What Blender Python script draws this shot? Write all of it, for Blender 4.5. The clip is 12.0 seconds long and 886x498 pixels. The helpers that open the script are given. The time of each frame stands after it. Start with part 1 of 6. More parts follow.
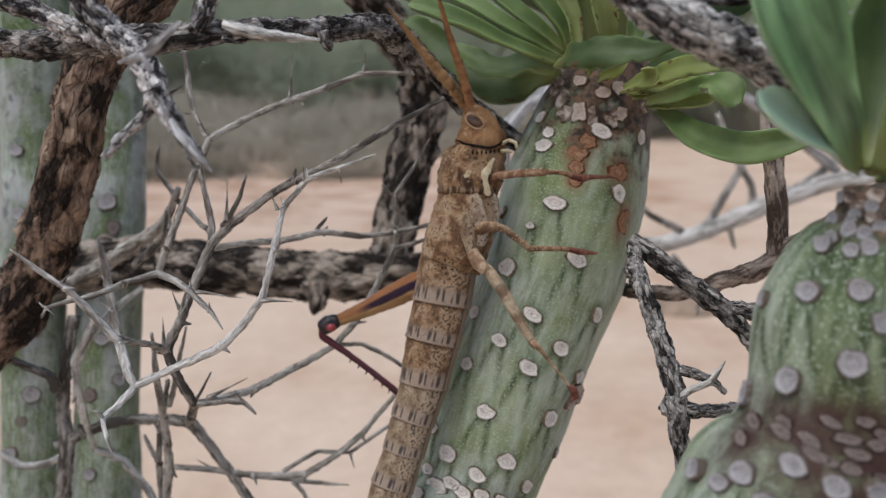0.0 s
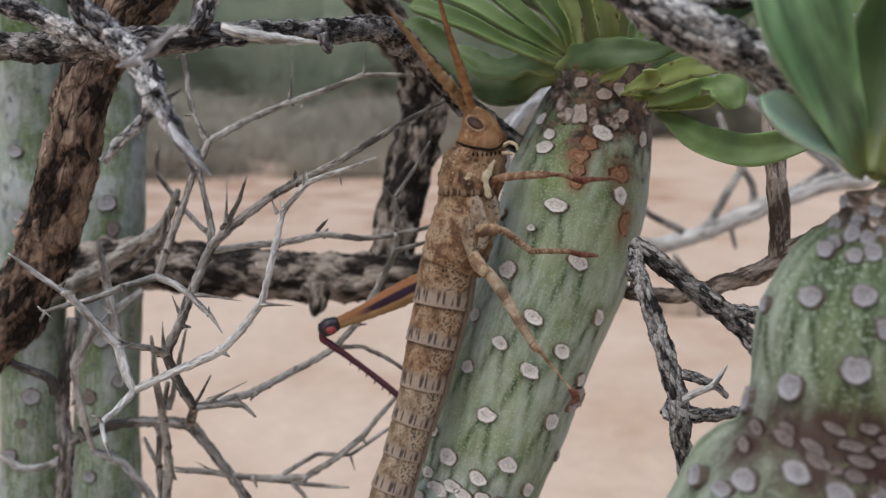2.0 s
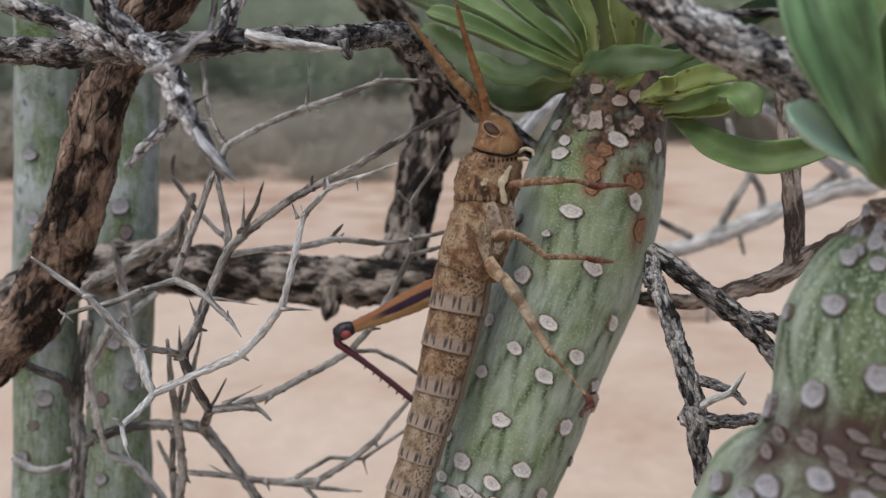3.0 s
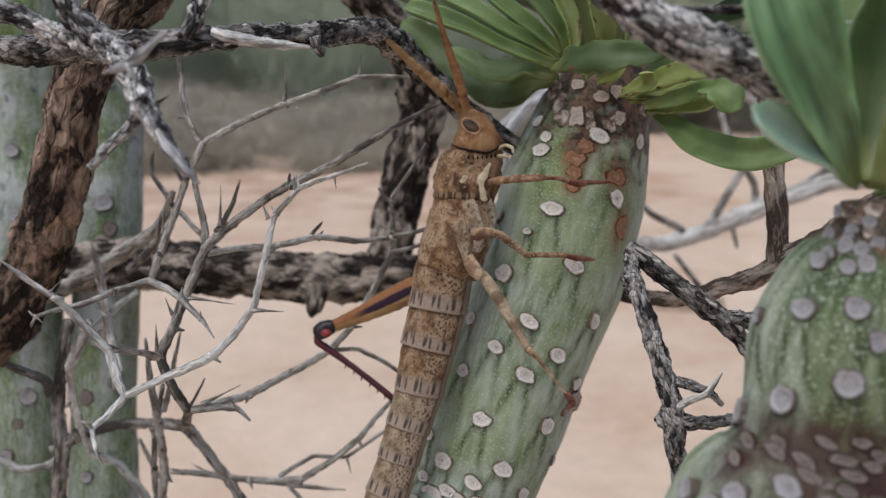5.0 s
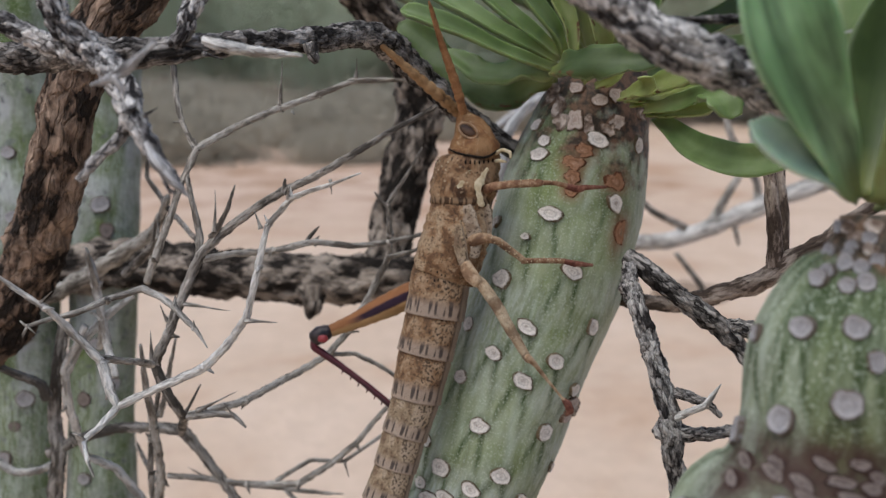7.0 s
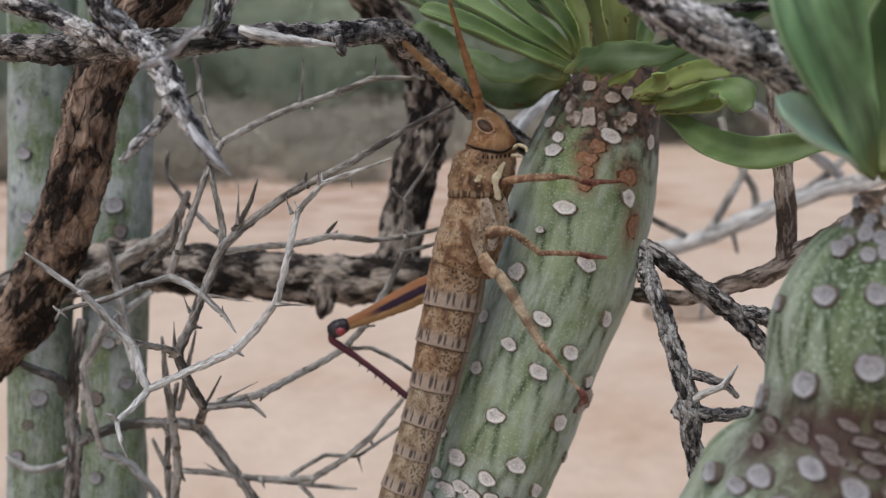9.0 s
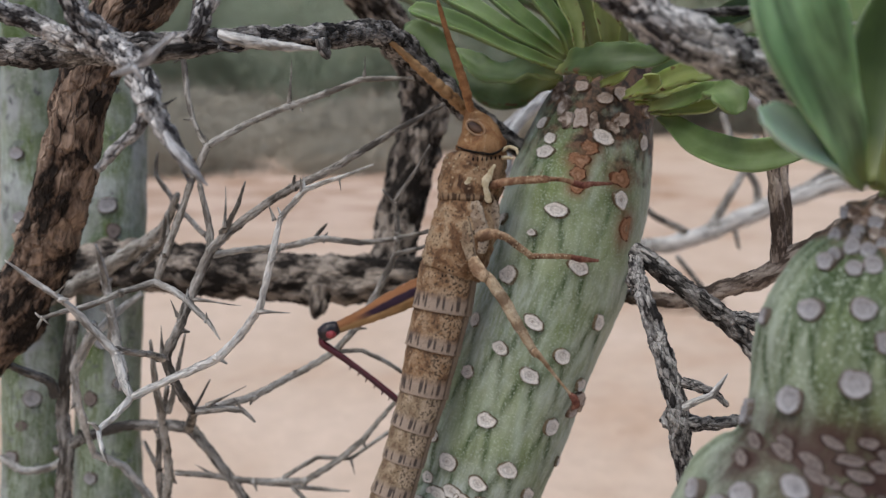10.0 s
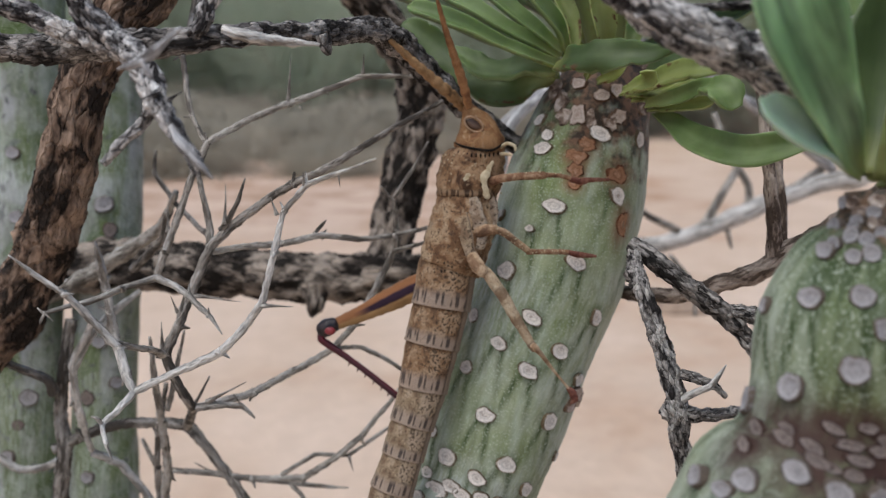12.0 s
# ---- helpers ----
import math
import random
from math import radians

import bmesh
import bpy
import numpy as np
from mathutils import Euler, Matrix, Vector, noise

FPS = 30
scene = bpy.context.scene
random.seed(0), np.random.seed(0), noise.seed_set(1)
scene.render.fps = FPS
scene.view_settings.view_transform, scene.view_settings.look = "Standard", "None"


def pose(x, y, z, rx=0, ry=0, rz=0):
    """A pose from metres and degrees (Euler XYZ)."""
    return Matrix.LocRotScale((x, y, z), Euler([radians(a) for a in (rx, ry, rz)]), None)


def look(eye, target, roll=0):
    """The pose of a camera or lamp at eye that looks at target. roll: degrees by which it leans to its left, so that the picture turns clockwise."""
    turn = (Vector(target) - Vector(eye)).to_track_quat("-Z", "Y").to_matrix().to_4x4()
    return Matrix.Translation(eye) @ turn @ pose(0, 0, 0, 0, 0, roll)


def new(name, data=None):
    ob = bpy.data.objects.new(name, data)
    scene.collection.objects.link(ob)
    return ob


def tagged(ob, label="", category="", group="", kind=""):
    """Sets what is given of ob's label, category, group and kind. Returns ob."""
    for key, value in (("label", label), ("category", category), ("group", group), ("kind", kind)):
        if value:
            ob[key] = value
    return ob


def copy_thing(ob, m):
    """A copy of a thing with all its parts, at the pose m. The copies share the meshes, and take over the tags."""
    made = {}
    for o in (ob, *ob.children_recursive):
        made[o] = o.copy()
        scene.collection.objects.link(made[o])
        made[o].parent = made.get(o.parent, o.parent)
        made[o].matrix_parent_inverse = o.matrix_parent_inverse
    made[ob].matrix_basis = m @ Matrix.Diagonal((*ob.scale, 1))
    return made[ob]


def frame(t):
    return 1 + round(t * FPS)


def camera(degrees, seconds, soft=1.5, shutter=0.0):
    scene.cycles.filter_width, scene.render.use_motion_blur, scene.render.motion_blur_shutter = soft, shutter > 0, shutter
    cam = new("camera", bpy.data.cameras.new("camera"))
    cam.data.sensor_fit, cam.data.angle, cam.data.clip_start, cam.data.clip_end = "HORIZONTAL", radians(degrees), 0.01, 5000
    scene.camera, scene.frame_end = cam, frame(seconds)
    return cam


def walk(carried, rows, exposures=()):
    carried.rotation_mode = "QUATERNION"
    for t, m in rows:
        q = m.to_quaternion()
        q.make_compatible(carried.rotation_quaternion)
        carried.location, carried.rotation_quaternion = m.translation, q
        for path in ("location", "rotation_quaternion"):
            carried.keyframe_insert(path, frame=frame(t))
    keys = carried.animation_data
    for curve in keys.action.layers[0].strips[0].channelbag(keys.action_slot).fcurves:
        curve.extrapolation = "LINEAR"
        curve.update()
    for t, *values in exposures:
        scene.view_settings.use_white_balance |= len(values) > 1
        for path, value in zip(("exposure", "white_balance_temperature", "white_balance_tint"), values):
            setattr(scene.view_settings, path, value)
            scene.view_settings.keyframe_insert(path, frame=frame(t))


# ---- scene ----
# The camera: a phone held a hand's width from a grasshopper on a succulent stem.
cam = camera(50, 12.0, soft=1.2)
cam.data.dof.use_dof = True
cam.data.dof.focus_distance = 0.106
cam.data.dof.aperture_fstop = 39
walk(cam, [
    (0, pose(0.00000, -0.12900, 0.52000, 80.000, -0.000, 0.000)),
    (0.5, pose(-0.00011, -0.12932, 0.51978, 80.109, 0.005, 0.007)),
    (1, pose(0.00008, -0.12855, 0.52034, 79.959, -0.011, 0.107)),
    (1.5, pose(0.00095, -0.12769, 0.52090, 79.682, 0.078, 0.155)),
    (2, pose(0.00001, -0.12841, 0.52038, 79.936, 0.032, 0.033)),
    (2.5, pose(-0.00105, -0.12890, 0.52034, 80.097, -0.111, 0.086)),
    (3, pose(-0.00167, -0.12888, 0.52065, 80.163, -0.235, 0.263)),
    (3.5, pose(-0.00075, -0.12882, 0.52026, 80.053, -0.020, -0.009)),
    (5.5, pose(0.00125, -0.12719, 0.52156, 79.572, -0.049, 0.351)),
    (6, pose(0.00033, -0.12790, 0.52094, 79.863, -0.044, 0.322)),
    (6.5, pose(0.00161, -0.12630, 0.52186, 79.505, 0.019, 0.542)),
    (7, pose(0.00198, -0.12589, 0.52297, 79.094, 0.026, 0.476)),
    (7.2, pose(0.00178, -0.12694, 0.52147, 79.647, 0.001, 0.652)),
    (8.8, pose(-0.00067, -0.12772, 0.52139, 79.791, -0.227, 0.183)),
    (9, pose(-0.00158, -0.12938, 0.52003, 80.268, -0.108, -0.082)),
    (9.5, pose(-0.00106, -0.12923, 0.52033, 80.132, -0.034, -0.045)),
    (10, pose(0.00067, -0.12766, 0.52136, 79.721, 0.013, 0.326)),
    (10.5, pose(-0.00076, -0.12867, 0.52056, 80.131, -0.091, 0.059)),
    (11, pose(0.00040, -0.12771, 0.52135, 79.726, -0.003, 0.205)),
    (11.5, pose(0.00108, -0.12774, 0.52130, 79.766, 0.109, 0.410)),
    (12, pose(-0.00048, -0.12868, 0.52059, 79.905, 0.076, -0.293)),
], exposures=[(0, 0.0, 5950, 7), (12, 0.0, 5950, 7)])

# World, sun
world = bpy.data.worlds.new("overcast_sky")
scene.world = world
world.use_nodes = True
_wn = world.node_tree.nodes
_sky = _wn.new("ShaderNodeTexSky")
_sky.sky_type = "NISHITA"
_sky.sun_disc = False
_sky.sun_elevation = radians(62)
_sky.sun_rotation = radians(-140)
_sky.dust_density = 4.0
world.node_tree.links.new(_sky.outputs[0], _wn["Background"].inputs[0])
_wn["Background"].inputs[1].default_value = 0.155
sun = new("sun", bpy.data.lights.new("sun", "SUN"))
sun.data.energy = 1.36
sun.data.angle = radians(40)
sun.data.color = (1.0, 0.95, 0.88)
sun.matrix_world = look((-0.5, -0.6, 2.0), (0, 0, 0))

# ---- materials ----
MM = 0.001


def node_material(name):
    m = bpy.data.materials.new(name)
    m.use_nodes = True
    t = m.node_tree
    return m, t, t.nodes["Principled BSDF"]


def add_node(t, kind, **values):
    n = t.nodes.new(kind)
    for key, v in values.items():
        n.inputs[key].default_value = v
    return n


def coords(t, source, stretch):
    if source == "Object":
        c = t.nodes.new("ShaderNodeTexCoord").outputs["Object"]
    else:
        a = t.nodes.new("ShaderNodeAttribute")
        a.attribute_name = source
        c = a.outputs["Vector"]
    m = t.nodes.new("ShaderNodeMapping")
    m.inputs["Scale"].default_value = stretch
    t.links.new(c, m.inputs["Vector"])
    return m.outputs[0]


def noise_node(t, vec, scale, detail=4.0, rough=0.55, distort=0.0):
    n = add_node(t, "ShaderNodeTexNoise", Scale=scale, Detail=detail, Roughness=rough, Distortion=distort)
    t.links.new(vec, n.inputs["Vector"])
    return n.outputs["Fac"]


def ramp(t, fac, stops):
    r = t.nodes.new("ShaderNodeValToRGB")
    e = r.color_ramp.elements
    while len(e) < len(stops):
        e.new(0.5)
    for el, (p, c) in zip(e, stops):
        el.position, el.color = p, (c[0], c[1], c[2], 1) if not isinstance(c, (int, float)) else (c, c, c, 1)
    t.links.new(fac, r.inputs[0])
    return r.outputs[0]


def mix(t, fac, a, b, kind="MIX"):
    m = t.nodes.new("ShaderNodeMix")
    m.data_type, m.blend_type = "RGBA", kind
    for socket, v in ((m.inputs[0], fac), (m.inputs[6], a), (m.inputs[7], b)):
        if isinstance(v, (int, float)):
            socket.default_value = v
        elif isinstance(v, tuple):
            socket.default_value = (*v, 1)
        else:
            t.links.new(v, socket)
    return m.outputs[2]


def math_node(t, op, a, b=0.0, clamp=False):
    m = t.nodes.new("ShaderNodeMath")
    m.operation, m.use_clamp = op, clamp
    for socket, v in zip(m.inputs, (a, b)):
        if isinstance(v, (int, float)):
            socket.default_value = v
        else:
            t.links.new(v, socket)
    return m.outputs[0]


def bump(t, bsdf, height, strength, distance):
    b = add_node(t, "ShaderNodeBump", Strength=strength, Distance=distance)
    t.links.new(height, b.inputs["Height"])
    t.links.new(b.outputs[0], bsdf.inputs["Normal"])


def surface(name, coarse, fine, scale, fine_scale, stretch=(1, 1, 1), source="along", rough=0.8, relief=0.6, depth=0.0003, fine_mix=0.5, sss=0.0, gloss=0.06):
    """Two scales of variation: a coarse ramp of blotches and a fine multiplied grain, with relief from both."""
    m, t, b = node_material(name)
    v = coords(t, source, stretch)
    n1 = noise_node(t, v, scale, 5, 0.6, 0.4)
    n2 = noise_node(t, v, fine_scale, 4, 0.6)
    col = mix(t, fine_mix, ramp(t, n1, coarse), ramp(t, n2, fine), "MULTIPLY")
    t.links.new(col, b.inputs["Base Color"])
    b.inputs["Roughness"].default_value = rough
    b.inputs["Specular IOR Level"].default_value = gloss
    if sss:
        b.inputs["Subsurface Weight"].default_value = sss
        b.inputs["Subsurface Radius"].default_value = (0.002, 0.003, 0.001)
        b.inputs["Subsurface Scale"].default_value = 0.6
    bump(t, b, math_node(t, "ADD", n1, math_node(t, "MULTIPLY", n2, 0.6)), relief, depth)
    return m


GREY = [(0.3, 0.55), (0.7, 1.0)]
def cells(t, vec, scale, feature="F1"):
    """Cracked-plate pattern: a random tone for each plate, or the distance to the nearest crack."""
    n = t.nodes.new("ShaderNodeTexVoronoi")
    n.feature = feature
    n.inputs["Scale"].default_value = scale
    t.links.new(vec, n.inputs["Vector"])
    if feature == "DISTANCE_TO_EDGE":
        return n.outputs["Distance"]
    x = t.nodes.new("ShaderNodeSeparateColor")
    t.links.new(n.outputs["Color"], x.inputs[0])
    return x.outputs[0]


def warped(t, vec, scale, amount):
    """Coordinates shaken by noise, so that straight edges become ragged."""
    n = add_node(t, "ShaderNodeTexNoise", Scale=scale, Detail=3.0, Roughness=0.6)
    t.links.new(vec, n.inputs["Vector"])
    sub = t.nodes.new("ShaderNodeVectorMath")
    sub.operation = "SUBTRACT"
    t.links.new(n.outputs["Color"], sub.inputs[0])
    sub.inputs[1].default_value = (0.5, 0.5, 0.5)
    mul = t.nodes.new("ShaderNodeVectorMath")
    mul.operation = "SCALE"
    mul.inputs["Scale"].default_value = amount
    t.links.new(sub.outputs[0], mul.inputs[0])
    add = t.nodes.new("ShaderNodeVectorMath")
    t.links.new(vec, add.inputs[0])
    t.links.new(mul.outputs[0], add.inputs[1])
    return add.outputs[0]


def bark_material(name, dark, mid, pale, scale, share, long=0.5, depth=0.0003, crack=0.85, hard=0.8, streak=0.25, chips=2.6, chip_mix=0.3):
    """Bark: plates of uneven tone parted by dark cracks ("bark": crack height and plate tone), small ragged chips on them,
    patches of bare dark wood, fine grain."""
    m, t, b = node_material(name)
    v = coords(t, "along", (1, 1, long))
    n1 = noise_node(t, v, scale, 5, 0.62, 0.15)
    n2 = noise_node(t, coords(t, "along", (1, 1, streak)), scale * 3.2, 4, 0.65, 0.1)
    n3 = noise_node(t, v, scale * 9.0, 3, 0.6)
    w = warped(t, coords(t, "along", (1, 1, long * 0.8)), scale * chips * 0.8, 1.6 / (scale * chips))
    chip = cells(t, w, scale * chips)
    edge = cells(t, w, scale * chips, "DISTANCE_TO_EDGE")
    bark = t.nodes.new("ShaderNodeAttribute")
    bark.attribute_name = "bark"
    s = t.nodes.new("ShaderNodeSeparateXYZ")
    t.links.new(bark.outputs["Vector"], s.inputs[0])
    plate = math_node(t, "MULTIPLY", math_node(t, "SUBTRACT", s.outputs[1], 0.5), 0.16)
    grain = math_node(t, "MULTIPLY", math_node(t, "SUBTRACT", n2, 0.5), 0.5)
    flake = math_node(t, "MULTIPLY", math_node(t, "SUBTRACT", chip, 0.5), chip_mix)
    tone = math_node(t, "ADD", math_node(t, "ADD", math_node(t, "ADD", n1, plate), grain), flake)
    col = ramp(t, tone, [(share - 0.14 * hard, dark), (share - 0.05 * hard, mid), (share + 0.04 * hard, tuple(0.6 * p + 0.4 * q for p, q in zip(mid, pale))), (share + 0.16 * hard, pale)])
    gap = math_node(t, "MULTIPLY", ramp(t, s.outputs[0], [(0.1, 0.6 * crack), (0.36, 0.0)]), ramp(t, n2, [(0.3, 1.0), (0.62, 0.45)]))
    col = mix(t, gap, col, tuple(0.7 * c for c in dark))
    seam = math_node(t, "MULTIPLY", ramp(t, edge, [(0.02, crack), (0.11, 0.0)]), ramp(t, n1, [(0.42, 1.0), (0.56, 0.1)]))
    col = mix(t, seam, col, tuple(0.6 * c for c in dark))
    col = mix(t, 0.7, col, ramp(t, n3, [(0.3, 0.5), (0.68, 1.2)]), "MULTIPLY")
    t.links.new(col, b.inputs["Base Color"])
    b.inputs["Roughness"].default_value = 0.85
    b.inputs["Specular IOR Level"].default_value = 0.05
    high = math_node(t, "ADD", math_node(t, "MULTIPLY", n2, 0.8), math_node(t, "ADD", tone, math_node(t, "MULTIPLY", n3, 0.6)))
    high = math_node(t, "ADD", high, math_node(t, "ADD", math_node(t, "MULTIPLY", chip, 0.8), ramp(t, edge, [(0.0, 0.0), (0.16, 0.7)])))
    bump(t, b, high, 1.0, depth)
    return m


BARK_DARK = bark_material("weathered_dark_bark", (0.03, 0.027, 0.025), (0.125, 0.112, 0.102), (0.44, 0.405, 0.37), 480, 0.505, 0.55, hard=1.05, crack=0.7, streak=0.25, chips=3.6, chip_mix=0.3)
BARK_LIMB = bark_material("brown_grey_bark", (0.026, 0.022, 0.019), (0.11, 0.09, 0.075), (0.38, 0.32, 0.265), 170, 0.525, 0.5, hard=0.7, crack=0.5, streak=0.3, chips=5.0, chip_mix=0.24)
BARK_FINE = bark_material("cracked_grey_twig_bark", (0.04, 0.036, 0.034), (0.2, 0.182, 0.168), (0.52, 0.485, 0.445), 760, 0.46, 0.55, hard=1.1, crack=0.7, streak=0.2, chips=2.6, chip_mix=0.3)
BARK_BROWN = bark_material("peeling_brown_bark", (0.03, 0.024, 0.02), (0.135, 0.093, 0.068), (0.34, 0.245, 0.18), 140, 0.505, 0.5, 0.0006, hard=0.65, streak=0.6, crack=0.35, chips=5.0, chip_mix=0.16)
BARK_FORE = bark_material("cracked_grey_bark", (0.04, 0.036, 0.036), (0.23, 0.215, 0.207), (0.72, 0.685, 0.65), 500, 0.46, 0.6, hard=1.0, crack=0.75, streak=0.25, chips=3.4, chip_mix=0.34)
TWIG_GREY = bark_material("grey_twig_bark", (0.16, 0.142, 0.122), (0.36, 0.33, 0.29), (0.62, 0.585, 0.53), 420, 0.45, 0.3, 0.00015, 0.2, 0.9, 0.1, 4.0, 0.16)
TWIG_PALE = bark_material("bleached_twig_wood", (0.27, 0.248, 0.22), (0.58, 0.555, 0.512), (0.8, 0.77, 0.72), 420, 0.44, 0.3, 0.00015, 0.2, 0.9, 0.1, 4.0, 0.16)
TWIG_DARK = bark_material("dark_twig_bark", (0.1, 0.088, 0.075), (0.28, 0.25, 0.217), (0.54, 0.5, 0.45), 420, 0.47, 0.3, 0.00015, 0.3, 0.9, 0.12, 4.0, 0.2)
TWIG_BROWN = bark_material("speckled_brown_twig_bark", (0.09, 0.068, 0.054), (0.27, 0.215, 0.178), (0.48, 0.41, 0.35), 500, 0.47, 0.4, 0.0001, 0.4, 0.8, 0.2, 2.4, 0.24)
# Pale wood whitened further: overexposed brightness put into the base colour.
WOOD_OVERLIT = bark_material("overexposed_pale_wood", (0.34, 0.325, 0.31), (0.6, 0.585, 0.57), (0.82, 0.8, 0.78), 300, 0.44, 0.2, 0.0001, 0.1, 1.0, 0.1, 3.0, 0.1)
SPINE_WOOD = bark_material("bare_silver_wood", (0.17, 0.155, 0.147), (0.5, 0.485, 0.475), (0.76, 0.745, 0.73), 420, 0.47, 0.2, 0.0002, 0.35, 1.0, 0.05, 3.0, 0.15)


def stem_material(name, low, mid, high, pale, neck, neck_run=36.0, stain=(0.2, 0.1, 0.055), spread=0.14, stripe=0.0, waxy=0.85):
    """Waxy green skin with short dark wavy streaks running down, a pale bloom and fine pale pimples."""
    m, t, b = node_material(name)
    v = coords(t, "along", (1, 1, 0.2))
    w = coords(t, "along", (1, 1, 1))
    streak = noise_node(t, v, 330, 2, 0.5, 0.8)
    wide = noise_node(t, w, 75, 4, 0.6, 0.3)
    fine = noise_node(t, v, 1500, 3, 0.6)
    dots = noise_node(t, w, 3600, 2, 0.5)
    broken = noise_node(t, w, 160, 3, 0.6)
    below = t.nodes.new("ShaderNodeAttribute")
    below.attribute_name = "below"
    col = ramp(t, wide, [(0.5 - spread, low), (0.5, mid), (0.5 + spread, high)])
    col = mix(t, ramp(t, streak, [(0.52, 0.0), (0.72, pale)]), col, (0.4, 0.445, 0.36))
    if stripe:
        band = math_node(t, "MULTIPLY", ramp(t, noise_node(t, coords(t, "along", (1, 1, 0.12)), 190, 3, 0.6, 0.5), [(0.5, 0.0), (0.58, stripe)]), ramp(t, noise_node(t, w, 60, 2, 0.5), [(0.44, 0.0), (0.54, 1.0)]))
        col = mix(t, band, col, (0.075, 0.105, 0.012))
        speck = ramp(t, noise_node(t, w, 420, 2, 0.5, 0.3), [(0.62, 0.0), (0.67, 0.75)])
        col = mix(t, speck, col, (0.05, 0.05, 0.055))
    bloom = math_node(t, "MULTIPLY", ramp(t, noise_node(t, w, 55, 3, 0.5), [(0.42, 0.0), (0.6, waxy)]), ramp(t, noise_node(t, v, 2300, 3, 0.7), [(0.42, 0.25), (0.6, 1.0)]))
    col = mix(t, bloom, col, (0.45, 0.49, 0.445))
    away = math_node(t, "ABSOLUTE", math_node(t, "SUBTRACT", streak, 0.46))
    line = math_node(t, "MULTIPLY", ramp(t, away, [(0.004, 1.0), (0.03, 0.0)]), ramp(t, broken, [(0.42, 0.0), (0.58, 0.8)]))
    col = mix(t, math_node(t, "MULTIPLY", line, 0.35), col, tuple(0.45 * c for c in low))
    vein = math_node(t, "MULTIPLY", below.outputs["Fac"], ramp(t, noise_node(t, v, 700, 3, 0.6, 0.6), [(0.34, 0.45), (0.56, 1.0)]))
    col = mix(t, math_node(t, "MULTIPLY", vein, 1.15, True), col, (0.3 * low[0], 0.36 * low[1], 0.3 * low[2]))
    rust = t.nodes.new("ShaderNodeAttribute")
    rust.attribute_name = "rust"
    col = mix(t, math_node(t, "MULTIPLY", rust.outputs["Fac"], ramp(t, noise_node(t, w, 500, 4, 0.6), [(0.3, 0.5), (0.52, 1.0)])), col, stain)
    col = mix(t, 0.55, col, ramp(t, fine, [(0.3, 0.7), (0.7, 1.15)]), "MULTIPLY")
    col = mix(t, math_node(t, "MULTIPLY", ramp(t, dots, [(0.55, 0.0), (0.67, 0.5)]), math_node(t, "SUBTRACT", 1.0, rust.outputs["Fac"])), col, (0.46, 0.5, 0.41))
    xyz = t.nodes.new("ShaderNodeSeparateXYZ")
    t.links.new(w, xyz.inputs[0])
    # Brown neck, its colour also darkened for the shade under the rosette.
    high = ramp(t, math_node(t, "ADD", math_node(t, "MULTIPLY", xyz.outputs[2], neck_run), math_node(t, "SUBTRACT", noise_node(t, w, 260, 4, 0.6), 0.5)), [(0.3, 1.0), (0.52, 0.0)])
    col = mix(t, math_node(t, "MULTIPLY", high, neck), col, mix(t, ramp(t, noise_node(t, w, 900, 3, 0.6), [(0.42, 0.0), (0.6, 1.0)]), (0.03, 0.018, 0.013), (0.14, 0.075, 0.045)))
    t.links.new(col, b.inputs["Base Color"])
    b.inputs["Roughness"].default_value = 0.55
    b.inputs["Specular IOR Level"].default_value = 0.14
    b.inputs["Sheen Weight"].default_value = 0.06
    b.inputs["Sheen Roughness"].default_value = 0.4
    bump(t, b, math_node(t, "ADD", streak, math_node(t, "ADD", math_node(t, "MULTIPLY", dots, 0.4), math_node(t, "MULTIPLY", fine, 0.3))), 0.5, 0.0003)
    return m


STEM = stem_material("waxy_green_stem", (0.178, 0.222, 0.09), (0.275, 0.314, 0.19), (0.38, 0.405, 0.315), 0.6, 0.95)
STEM_FORE = stem_material("olive_green_stem", (0.15, 0.19, 0.08), (0.228, 0.262, 0.16), (0.305, 0.335, 0.25), 0.4, 0.9, 105.0, (0.05, 0.026, 0.02), waxy=0.6)
STEM_GREY = stem_material("greyed_green_stem", (0.06, 0.09, 0.02), (0.15, 0.165, 0.125), (0.28, 0.285, 0.28), 0.45, 0.0, spread=0.09, stripe=0.9, waxy=0.6)


def scar_material(name, heart, disc, rim):
    """Corky disc: pale, cracked, with a pitted heart and a brown margin."""
    m, t, b = node_material(name)
    v = coords(t, "Object", (1, 1, 1))
    n1 = noise_node(t, v, 1500, 4, 0.65, 0.6)
    n2 = noise_node(t, v, 4500, 3, 0.6)
    seg = t.nodes.new("ShaderNodeAttribute")
    seg.attribute_name = "seg"
    s = t.nodes.new("ShaderNodeSeparateXYZ")
    t.links.new(seg.outputs["Vector"], s.inputs[0])
    r = math_node(t, "ADD", s.outputs[0], math_node(t, "MULTIPLY", math_node(t, "SUBTRACT", n1, 0.5), 0.5))
    col = ramp(t, r, [(0.12, heart), (0.3, disc), (0.46, tuple(0.72 * c for c in disc)), (0.58, disc), (0.84, disc), (0.98, rim)])
    col = mix(t, ramp(t, n1, [(0.34, 0.6), (0.45, 0.0)]), col, heart)
    col = mix(t, 0.6, col, ramp(t, n2, [(0.3, 0.65), (0.65, 1.1)]), "MULTIPLY")
    t.links.new(col, b.inputs["Base Color"])
    b.inputs["Roughness"].default_value = 0.8
    b.inputs["Specular IOR Level"].default_value = 0.06
    bump(t, b, math_node(t, "ADD", n1, math_node(t, "MULTIPLY", n2, 0.5)), 0.7, 0.0002)
    return m


